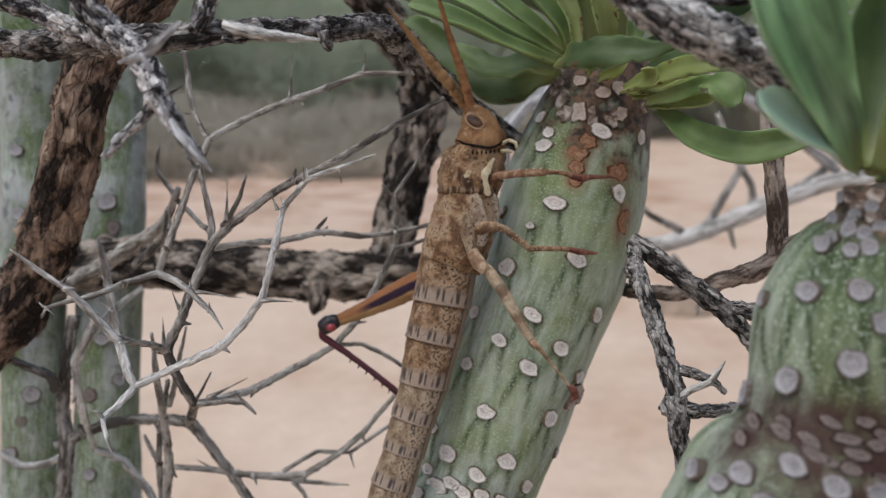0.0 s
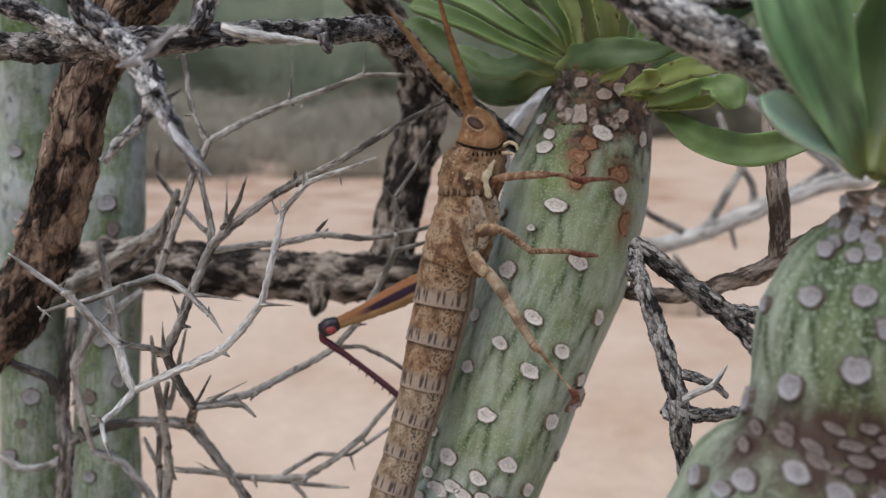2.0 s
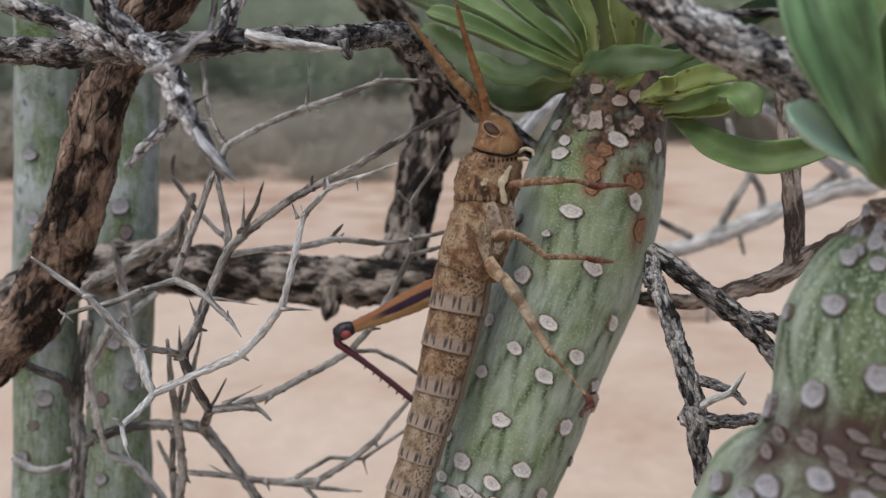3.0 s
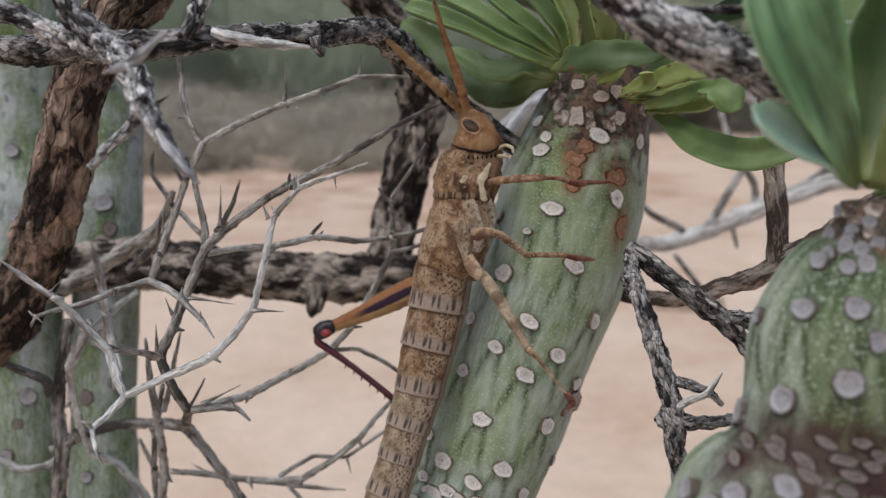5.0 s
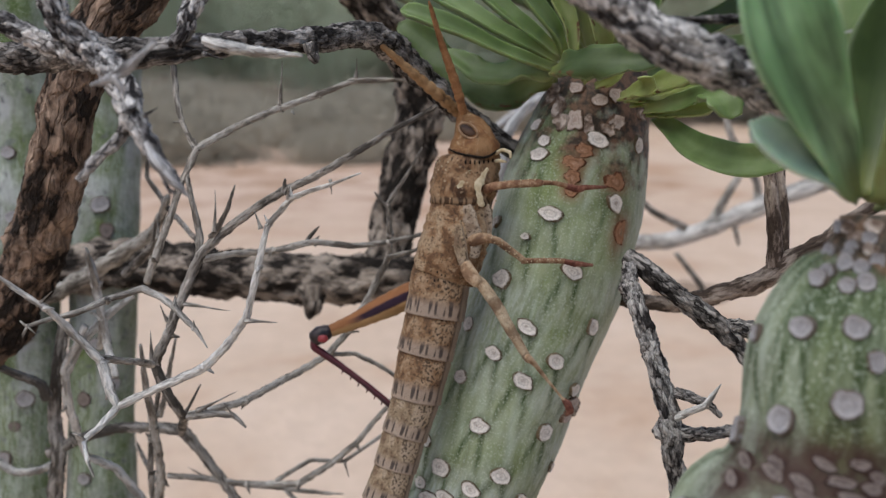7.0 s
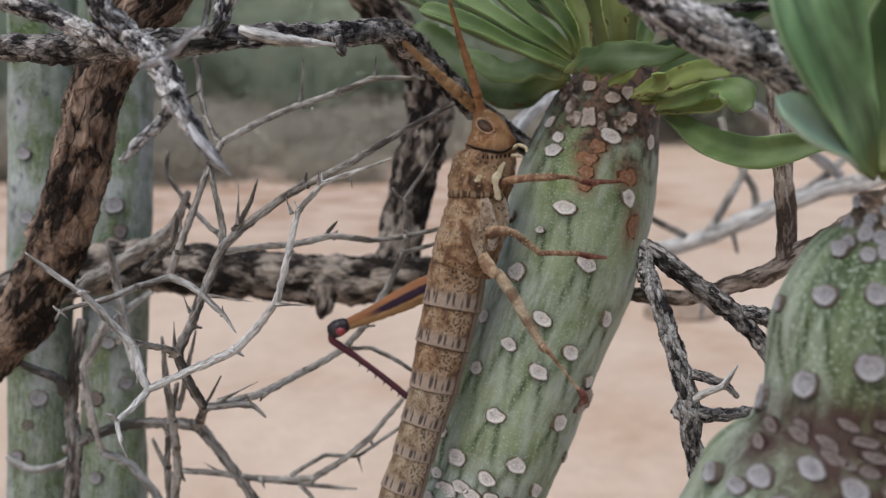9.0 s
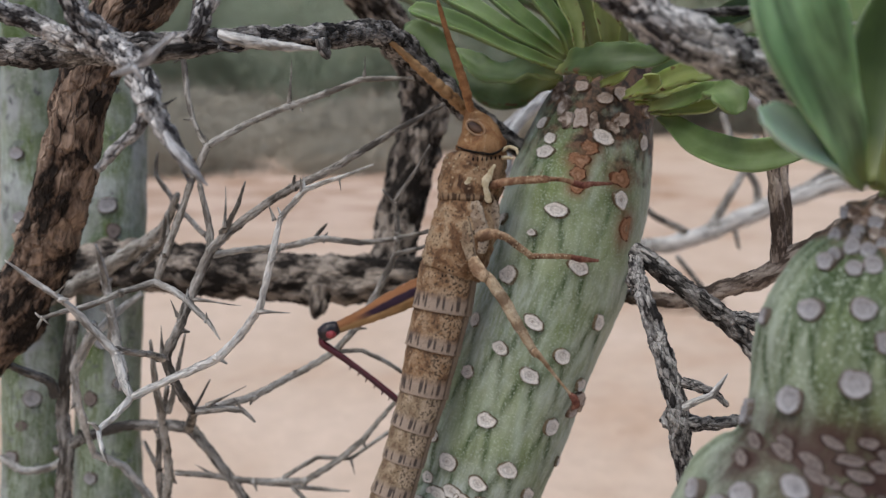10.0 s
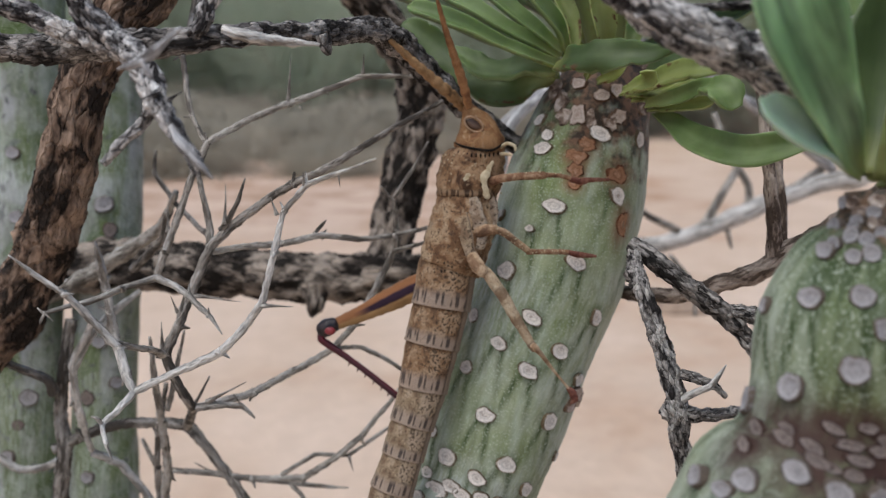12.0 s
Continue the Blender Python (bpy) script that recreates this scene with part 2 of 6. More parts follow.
SCAR = scar_material("corky_leaf_scar", (0.34, 0.29, 0.25), (0.72, 0.67, 0.61), (0.12, 0.09, 0.055))
SCAR_GREY = scar_material("grey_leaf_scar", (0.2, 0.19, 0.195), (0.33, 0.315, 0.315), (0.11, 0.088, 0.07))
SCAR_BROWN = scar_material("brown_leaf_scar", (0.1, 0.075, 0.065), (0.2, 0.165, 0.148), (0.05, 0.03, 0.025))
SCAR_HUSK = scar_material("pinkish_leaf_base", (0.3, 0.22, 0.18), (0.5, 0.42, 0.36), (0.12, 0.075, 0.05))
SCAB = scar_material("brown_scab", (0.4, 0.25, 0.165), (0.3, 0.16, 0.09), (0.1, 0.042, 0.022))
HUSK = surface("dry_leaf_base", [(0.36, (0.07, 0.045, 0.033)), (0.5, (0.24, 0.18, 0.14)), (0.62, (0.56, 0.48, 0.41))], GREY, 600, 2600, source="Object", relief=0.8, depth=0.0003)
def leaf_material(name, low, mid, high, veins=0.5, nicks=0.3, vein_scale=300, swing=(0.6, 1.3)):
    """Fleshy blade: long faint veins, a pale thin margin and midrib, brown nicks near the foot."""
    m, t, b = node_material(name)
    v = coords(t, "along", (1, 1, 0.1))
    w = coords(t, "along", (1, 1, 1))
    n1 = noise_node(t, v, vein_scale, 3, 0.5, 0.3)
    n2 = noise_node(t, w, 110, 4, 0.6)
    n3 = noise_node(t, v, 1500, 3, 0.6)
    spots = noise_node(t, w, 1000, 2, 0.4, 0.4)
    col = ramp(t, n2, [(0.34, low), (0.5, mid), (0.66, high)])
    col = mix(t, veins, col, ramp(t, n1, [(0.36, swing[0]), (0.62, swing[1])]), "MULTIPLY")
    col = mix(t, 0.3, col, ramp(t, n3, [(0.3, 0.8), (0.7, 1.1)]), "MULTIPLY")
    seg = t.nodes.new("ShaderNodeAttribute")
    seg.attribute_name = "seg"
    s = t.nodes.new("ShaderNodeSeparateXYZ")
    t.links.new(seg.outputs["Vector"], s.inputs[0])
    across = math_node(t, "ABSOLUTE", s.outputs[0])
    pale = tuple(min(0.55, c * 1.5 + 0.08) for c in high)
    col = mix(t, ramp(t, across, [(0.9, 0.0), (0.98, 0.45)]), col, pale)
    col = mix(t, ramp(t, across, [(0.02, 0.06), (0.3, 0.0)]), col, pale)
    nick = math_node(t, "MULTIPLY", ramp(t, spots, [(0.55, 0.0), (0.6, 0.95)]), math_node(t, "MULTIPLY", ramp(t, s.outputs[1], [(nicks * 0.6, nicks * 2.0), (nicks, 0.0)]), ramp(t, across, [(0.55, 0.0), (0.75, 1.0)])))
    col = mix(t, nick, col, (0.09, 0.035, 0.015))
    foot = ramp(t, s.outputs[1], [(0.02, 0.8), (0.25, 0.0)])
    col = mix(t, foot, col, (0.2, 0.215, 0.075))
    t.links.new(col, b.inputs["Base Color"])
    b.inputs["Roughness"].default_value = 0.46
    b.inputs["Specular IOR Level"].default_value = 0.22
    b.inputs["Subsurface Weight"].default_value = 0.25
    b.inputs["Subsurface Radius"].default_value = (0.002, 0.003, 0.001)
    b.inputs["Subsurface Scale"].default_value = 0.6
    bump(t, b, math_node(t, "ADD", n1, math_node(t, "MULTIPLY", n3, 0.25)), 0.3, 0.0003)
    return m


LEAF = leaf_material("fleshy_leaf", (0.072, 0.11, 0.032), (0.11, 0.158, 0.052), (0.165, 0.218, 0.09), 0.35, 0.25)
LEAF_YOUNG = leaf_material("young_yellow_green_leaf", (0.125, 0.152, 0.038), (0.185, 0.214, 0.064), (0.245, 0.276, 0.105), 0.3, 0.6)
# Darker copy of LEAF: shade on rear and underside leaves put into the colour.
LEAF_SHADED = leaf_material("shaded_green_leaf", (0.034, 0.054, 0.015), (0.056, 0.082, 0.025), (0.09, 0.122, 0.042), 0.4, 0.5)
LEAF_BLUE = leaf_material("bluish_fleshy_leaf", (0.15, 0.225, 0.15), (0.21, 0.305, 0.215), (0.27, 0.37, 0.28), 0.4, 0.05, 480)
LEAF_FORE = leaf_material("streaked_upright_leaf", (0.068, 0.125, 0.053), (0.103, 0.18, 0.08), (0.158, 0.248, 0.125), 1.0, 0.05, 640, (0.45, 1.5))
def soil_material(name):
    """Pale dry sand that turns to redder, stonier soil some metres off, with an uneven border; fine grit all over."""
    m, t, b = node_material(name)
    v = coords(t, "Object", (1, 1, 1))
    n1 = noise_node(t, v, 1.6, 5, 0.6, 0.4)
    n2 = noise_node(t, v, 30, 4, 0.6)
    n3 = noise_node(t, v, 3.5, 4, 0.6)
    col = ramp(t, n1, [(0.3, (0.46, 0.3, 0.195)), (0.47, (0.57, 0.43, 0.32)), (0.7, (0.66, 0.515, 0.4))])
    xyz = t.nodes.new("ShaderNodeSeparateXYZ")
    t.links.new(v, xyz.inputs[0])
    shake = math_node(t, "MULTIPLY", math_node(t, "SUBTRACT", n3, 0.5), 0.16)
    far = ramp(t, math_node(t, "ADD", math_node(t, "MULTIPLY", xyz.outputs[1], 0.1), shake), [(0.24, 0.0), (0.36, 0.7)])
    side = ramp(t, math_node(t, "ADD", math_node(t, "MULTIPLY", xyz.outputs[0], 0.1), math_node(t, "ADD", shake, 0.5)), [(0.53, 1.0), (0.6, 0.15)])
    col = mix(t, math_node(t, "MULTIPLY", far, side), col, ramp(t, n3, [(0.4, (0.33, 0.2, 0.125)), (0.56, (0.56, 0.41, 0.315))]))
    col = mix(t, 0.5, col, ramp(t, n2, [(0.3, 0.75), (0.7, 1.0)]), "MULTIPLY")
    t.links.new(col, b.inputs["Base Color"])
    b.inputs["Roughness"].default_value = 0.95
    b.inputs["Specular IOR Level"].default_value = 0.06
    bump(t, b, math_node(t, "ADD", n1, math_node(t, "MULTIPLY", n2, 0.6)), 0.5, 0.02)
    return m


SAND = soil_material("dry_sandy_soil")
SCRUB_LEAF = surface("scrub_foliage", [(0.3, (0.34, 0.405, 0.285)), (0.5, (0.43, 0.475, 0.35)), (0.7, (0.54, 0.55, 0.43))], [(0.3, 0.85), (0.7, 1.0)], 2, 20, source="Object", rough=0.8, relief=0.2)
SCRUB_DRY = surface("dry_scrub", [(0.3, (0.3, 0.27, 0.21)), (0.5, (0.36, 0.325, 0.255)), (0.7, (0.46, 0.405, 0.315))], [(0.3, 0.85), (0.7, 1.0)], 2, 20, source="Object", rough=0.9, relief=0.2)
# Darker than the sand, to give the tone of a faint ground shadow.
SHADOW_STONE = surface("shadow_brown_stone", [(0.3, (0.24, 0.175, 0.125)), (0.5, (0.34, 0.25, 0.185)), (0.7, (0.42, 0.32, 0.24))], GREY, 20, 120, source="Object", rough=0.9, relief=0.5, depth=0.004)

# ---- mesh helpers ----
ORIGIN = {}


def thing(name, base, label, category, group=""):
    e = new(name)
    e.empty_display_size = 0.01
    e.location = Vector(base) * MM
    ORIGIN[e.name] = Vector(base) * MM
    return tagged(e, label, category, group)


def part(name, bm, material, parent, label="", at=None, smooth=True):
    """One mesh under a thing or a part; the bmesh is in the world's metres, at (mm) is its own origin."""
    o = Vector(at) * MM if at is not None else ORIGIN[parent.name]
    bmesh.ops.translate(bm, verts=bm.verts, vec=-o)
    bmesh.ops.recalc_face_normals(bm, faces=bm.faces)
    me = bpy.data.meshes.new(name)
    for f in bm.faces:
        f.smooth = smooth
    bm.to_mesh(me)
    bm.free()
    me.materials.append(material)
    ob = new(name, me)
    ob.parent = parent
    ob.location = o - ORIGIN[parent.name]
    ORIGIN[ob.name] = o
    return tagged(ob, label) if label else ob


def spline(pts, step, bend=1.0):
    """Catmull-Rom through points of any dimension, about step apart in space; a lower bend keeps the kinks."""
    a = [np.array(p, float) for p in pts]
    a = [2 * a[0] - a[1], *a, 2 * a[-1] - a[-2]]
    out = []
    for i in range(1, len(a) - 2):
        p0, p1, p2, p3 = a[i - 1:i + 3]
        n = max(2, int(np.ceil(np.linalg.norm((p2 - p1)[:3]) / step)))
        for k in range(n):
            u = k / n
            curve = (0.5 * (2 * p1 + (p2 - p0) * u + (2 * p0 - 5 * p1 + 4 * p2 - p3) * u * u + (3 * p1 - p0 - 3 * p2 + p3) * u ** 3))
            out.append(curve * bend + (p1 + (p2 - p1) * u) * (1 - bend))
    out.append(a[-2])
    return np.array(out)


def frames_along(c, ref=None):
    """Tangent and two normals at each point of a path."""
    tan = np.gradient(c[:, :3], axis=0)
    tan /= np.linalg.norm(tan, axis=1, keepdims=True) + 1e-9
    n1 = np.zeros_like(tan)
    if ref is not None:
        n1 = np.cross(tan, ref)
    else:
        v = np.cross(tan[0], (0.3, 0.9, 0.2))
        for i, t in enumerate(tan):
            v = v - t * (v @ t)
            v /= np.linalg.norm(v) + 1e-9
            n1[i] = v
    n1 /= np.linalg.norm(n1, axis=1, keepdims=True) + 1e-9
    return tan, n1, np.cross(n1, tan)


def tube(bm, pts, sides=10, step=1.0, lump=0.08, freq=0.35, squash=1.0, ref=None, round_ends=False, ridge=0.0, bend=1.0, wander=0.0, flake=0.0, plate=1.2):
    """A tapered, lumpy limb through (x, y, z, r) in mm. Keeps round-and-along coordinates in the attribute "along"."""
    layer = bm.verts.layers.float_vector.get("along") or bm.verts.layers.float_vector.new("along")
    plates = bm.verts.layers.float_vector.get("seg") or bm.verts.layers.float_vector.new("seg")
    bark = (bm.verts.layers.float_vector.get("bark") or bm.verts.layers.float_vector.new("bark")) if flake else None
    c = spline(pts, step, bend)
    if wander:
        for p in c:
            p[:3] += np.array(noise.noise_vector(Vector(p[:3] * 0.22))) * wander
    if round_ends:
        r0, r1 = c[0], c[-1]
        d0, d1 = c[0] - c[1], c[-1] - c[-2]
        d0, d1 = d0 / (np.linalg.norm(d0[:3]) + 1e-9), d1 / (np.linalg.norm(d1[:3]) + 1e-9)
        cap0 = [np.r_[r0[:3] + d0[:3] * r0[3] * np.sin(a) * 0.8, r0[3] * np.cos(a)] for a in (1.35, 1.0, 0.5)]
        cap1 = [np.r_[r1[:3] + d1[:3] * r1[3] * np.sin(a) * 0.8, r1[3] * np.cos(a)] for a in (0.5, 1.0, 1.35)]
        c = np.array([*cap0, *c, *cap1])
    tan, n1, n2 = frames_along(c, ref)
    run = np.r_[0, np.cumsum(np.linalg.norm(np.diff(c[:, :3], axis=0), axis=1))]
    rings = []
    for i, p in enumerate(c):
        ring = []
        for k in range(sides):
            a = 2 * math.pi * k / sides
            way = math.cos(a) * n1[i] + math.sin(a) * n2[i] * squash
            q = p[:3] + way * p[3]
            f = 1 + lump * noise.noise(Vector(q * freq)) * 1.6 + lump * 0.7 * noise.noise(Vector(q * freq * 3.1)) + lump * 0.45 * noise.noise(Vector(q * freq * 8.3))
            if ridge:
                f += ridge * noise.noise(Vector((math.cos(a) * 2.2, math.sin(a) * 2.2, run[i] * 0.05)))
            if flake:
                at = Vector((math.cos(a) * p[3], math.sin(a) * p[3], run[i] * 0.55)) / plate + Vector((0, 0, pts[0][0]))
                at += Vector(noise.noise_vector(at * 1.3)) * 0.5 + Vector(noise.noise_vector(at * 3.7)) * 0.25
                near, cells = noise.voronoi(at)
                rise = min(1.0, (near[1] - near[0]) * 2.2)
                tint = math.sin(cells[0].x * 12.9 + cells[0].y * 78.2 + cells[0].z * 37.7) * 43.7 % 1.0
                f += flake / p[3] * (rise ** 0.6 - 0.7 + (tint - 0.5) * 0.8)
            v = bm.verts.new(Vector(p[:3] + way * p[3] * f) * MM)
            if flake:
                v[bark] = Vector((rise, tint, 0))
            v[layer] = Vector((math.cos(a) * p[3], math.sin(a) * p[3], run[i])) * MM
            v[plates] = Vector((k / sides, i / (len(c) - 1), c[0, 2] * 0.01))
            ring.append(v)
        rings.append(ring)
    for r, s in zip(rings, rings[1:]):
        for k in range(sides):
            bm.faces.new((r[k], r[(k + 1) % sides], s[(k + 1) % sides], s[k]))
    bm.faces.new(rings[0][::-1])
    bm.faces.new(rings[-1])
    return bm


FLAKES = {BARK_DARK: (1.3, 0.2, 0.3), BARK_LIMB: (2.4, 0.4, 0.5), BARK_FINE: (0.55, 0.13, 0.17), BARK_BROWN: (4.2, 0.3, 0.42), BARK_FORE: (0.8, 0.15, 0.18)}


def limb(name, parent, pts, material, sides=9, step=1.0, lump=0.1, freq=0.35, label="", bend=0.6, **more):
    more["bend"] = bend
    if material in FLAKES:
        size, rise, mesh = FLAKES[material]
        wide = max(p[3] for p in pts[:8])
        sides, step = max(sides, min(72, int(6.28 * wide / mesh))), min(step, mesh * 1.2)
        more["flake"], more["plate"] = min(rise, 0.2 * wide), size
    return part(name, tube(bmesh.new(), pts, sides, step, lump, freq, **more), material, parent, label)


def thorns(parent, material, spikes):
    """Each thorn a slender cone from a foot to a tip with a foot radius."""
    for foot, tip in spikes:
        f, t = np.array(foot[:3]), np.array(tip)
        mid = f + (t - f) * 0.4
        part("thorn", tube(bmesh.new(), [(*f, foot[3] * 0.75), (*mid, foot[3] * 0.32), (*t, 0.04)], 8, 0.8, 0.1, 0.9, wander=0.15), material, parent)


# ---- ground ----
def build_ground():
    bm = bmesh.new()
    n = 90
    ax = [math.copysign(abs(u) ** 5 * 900 + abs(u) * 3, u) for u in (2 * i / n - 1 for i in range(n + 1))]
    grid = [[bm.verts.new((x, y, 0.02 * noise.noise((x * 0.9, y * 0.9, 0)) + 0.25 * min(1, abs(y) / 60) * noise.noise((x * 0.05, y * 0.05, 3)))) for x in ax] for y in ax]
    for a, b in zip(grid, grid[1:]):
        for i in range(n):
            bm.faces.new((a[i], a[i + 1], b[i + 1], b[i]))
    me = bpy.data.meshes.new("ground")
    for f in bm.faces:
        f.smooth = True
    bm.to_mesh(me)
    bm.free()
    me.materials.append(SAND)
    tagged(new("ground", me), "pale pinkish dry sandy soil of an open plain", "ground", kind="structure")


build_ground()

# ---- the succulent that carries the grasshopper ----
MAIN_AXIS = [(23.9, 10.2, 522.1, 5.86), (23.3, 9.6, 518.8, 6.99), (21.6, 8.8, 514.0, 8.38), (19.2, 7.8, 505.1, 10.11), (16.6, 6.2, 495.3, 10.32), (13.7, 5.0, 487.1, 10.01), (10.5, 3.8, 478.9, 9.84), (7.4, 2.5, 470.8, 9.68), (4.7, 1.7, 463.1, 9.37), (3.4, 1.2, 459.9, 10.06), (1.2, 0.1, 453.8, 10.56), (-1.8, -1.0, 443.7, 10.77)]


def stem_spot(axis, s, phi, out=0.0):
    """The place, outward normal and upward tangent on a stem at a run s (mm) and an angle."""
    c = spline(axis, 1.0)
    run = np.r_[0, np.cumsum(np.linalg.norm(np.diff(c[:, :3], axis=0), axis=1))]
    tan, n1, n2 = frames_along(c, (0, 1, 0))
    i = int(np.argmin(abs(run - s)))
    a = radians(phi)
    way = math.cos(a) * n1[i] + math.sin(a) * n2[i]
    return c[i, :3] + way * (c[i, 3] + out), way, -tan[i]


def mark_below(bm, axis, spots, rusty=()):
    """Dark lines that run down the skin from each scar and spread apart, kept in the attribute "below"."""
    layer = bm.verts.layers.float.new("below")
    stain = bm.verts.layers.float.new("rust")
    along = bm.verts.layers.float_vector["along"]
    layer = bm.verts.layers.float["below"]
    s0, p0, w0 = (np.array([spot[k] for spot in spots]) for k in (0, 1, 2))
    for v in bm.verts:
        x, y, s = (c / MM for c in v[along])
        r, phi = math.hypot(x, y), math.degrees(math.atan2(y, x))
        down = s - s0
        off = ((phi - p0 + 180) % 360 - 180) * math.pi / 180 * r
        side = abs(off) - (0.45 * w0 + 0.2 * np.maximum(down, 0))
        fade = np.clip(down / 0.8, 0, 1) * np.clip((9 - down) / 6, 0, 1)
        halo = np.exp(-(((off / (w0 + 0.5)) ** 2 + (down / (w0 * 0.8 + 0.5)) ** 2) ** 2)) * 0.55
        v[layer] = float(np.clip(np.max(np.maximum(1.0 * np.exp(-(side / 0.4) ** 2) * fade, halo)), 0, 1))
        for s1, p1, w1, h1 in (spot[:4] for spot in rusty):
            o1 = ((phi - p1 + 180) % 360 - 180) * math.pi / 180 * r
            v[stain] = max(v[stain], math.exp(-((o1 / (w1 * 1.7)) ** 2 + ((s - s1) / (h1 * 1.8)) ** 2) ** 1.5))
    return bm


def scar_mesh(name, axis, s, phi, w, h, tilt, material, parent, height=0.45, ragged=0.22):
    """A raised oval corky disc with a rim and a sunken middle."""
    p, out, up = stem_spot(axis, s, phi)
    side = np.cross(up, out)
    side, up = side * math.cos(radians(tilt)) + up * math.sin(radians(tilt)), up * math.cos(radians(tilt)) - side * math.sin(radians(tilt))
    bm = bmesh.new()
    plates = bm.verts.layers.float_vector.new("seg")
    n = 16
    rings = []
    for f, z in ((1.08, -0.4), (1.04, 0.12), (0.94, height), (0.78, height * 0.95), (0.5, height * 0.6), (0.22, height * 0.66)):
        ring = []
        for k in range(n):
            a = 2 * math.pi * k / n
            wob = 1 + ragged * noise.noise((math.cos(a) * 1.3 + s, math.sin(a) * 1.3 + phi, s))
            q = p + (side * math.cos(a) * w + up * math.sin(a) * h) * f * wob + out * (z + 0.12 * noise.noise((math.cos(a) * f * 3, math.sin(a) * f * 3, s)) - 0.5 * (math.cos(a) * w * f) ** 2 / 9)
            ring.append(bm.verts.new(Vector(q) * MM))
            ring[-1][plates] = Vector((f, a, s))
        rings.append(ring)
    for r, t in zip(rings, rings[1:]):
        for k in range(n):
            bm.faces.new((r[k], r[(k + 1) % n], t[(k + 1) % n], t[k]))
    bm.faces.new(rings[-1])
    return part(name, bm, material, parent)


def leaf_mesh(parent, pts, material, face, thick=0.22, fold=0.25, name="leaf", label="", wavy=0.0, nibble=0.0, channel=0.6):
    """A fleshy blade along (x, y, z, half width) in mm; face is the way its upper side looks."""
    c = spline(pts, 0.8)
    n = len(c)
    tan = np.gradient(c[:, :3], axis=0)
    tan /= np.linalg.norm(tan, axis=1, keepdims=True)
    bm = bmesh.new()
    layer, plates = bm.verts.layers.float_vector.new("along"), bm.verts.layers.float_vector.new("seg")
    run = np.r_[0, np.cumsum(np.linalg.norm(np.diff(c[:, :3], axis=0), axis=1))]
    rings = []
    tip = float(c[-1, 3])
    m = 20
    for i in range(n):
        side = np.cross(tan[i], face)
        side /= np.linalg.norm(side) + 1e-9
        up = np.cross(side, tan[i])
        left = run[-1] - run[i]
        w = max(min(c[i, 3], math.sqrt(max(0.0, 2 * tip * left - left * left)) if left < tip else 1e3), 0.12)
        t = min(w * thick + 0.35, w * 0.8)
        ring = []
        for k in range(m):
            a = 2 * math.pi * k / m
            x, z = math.cos(a), math.sin(a)
            x = math.copysign(abs(x) ** 0.85, x)
            lift = wavy * w * x * x * noise.noise((run[i] * 0.3, math.copysign(2, x), w * 0.2)) + fold * w * x * x + (-channel * t * (1 - abs(x) ** 1.6) if z > 0 else 0) + 0.25 * w * 0.3 * noise.noise((run[i] * 0.12, x, i * 0.01 + w))
            edge = 1 - nibble * max(0.0, noise.noise((run[i] * 0.9, math.copysign(5, x), 1.7)) - 0.15) * abs(x) ** 4
            q = c[i, :3] + side * x * w * edge + up * (z * t + lift)
            v = bm.verts.new(Vector(q) * MM)
            v[layer] = Vector((x * w, z * t, run[i])) * MM + Vector(pts[0][:3]) * 0.05
            v[plates] = Vector((x, i / (n - 1), 0))
            ring.append(v)
        rings.append(ring)
    for r, s in zip(rings, rings[1:]):
        for k in range(m):
            bm.faces.new((r[k], r[(k + 1) % m], s[(k + 1) % m], s[k]))
    bm.faces.new(rings[0][::-1])
    bm.faces.new(rings[-1])
    return part(name, bm, material, parent, label)


def shading_leaves(plant, top, turns):
    """More leaves of a rosette, added mostly above the view to shade the stem: for each an angle round the stem (from
    +x to +y), a rise and a length in mm.
    """
    for turn, rise, length in turns:
        a, e = radians(turn), radians(rise)
        flat = Vector((math.cos(a), math.sin(a), 0))
        pts = []
        for u, w in ((0.0, 1.6), (0.25, 3.0), (0.55, 4.6), (0.85, 4.2), (1.0, 0.7)):
            bend = e - 0.45 * u
            pts.append((*(Vector(top) + flat * (2 + length * u * math.cos(bend)) + Vector((0, 0, length * u * math.sin(bend)))), w))
        leaf_mesh(plant, pts, LEAF, -flat * math.sin(e) + Vector((0, 0, math.cos(e))))


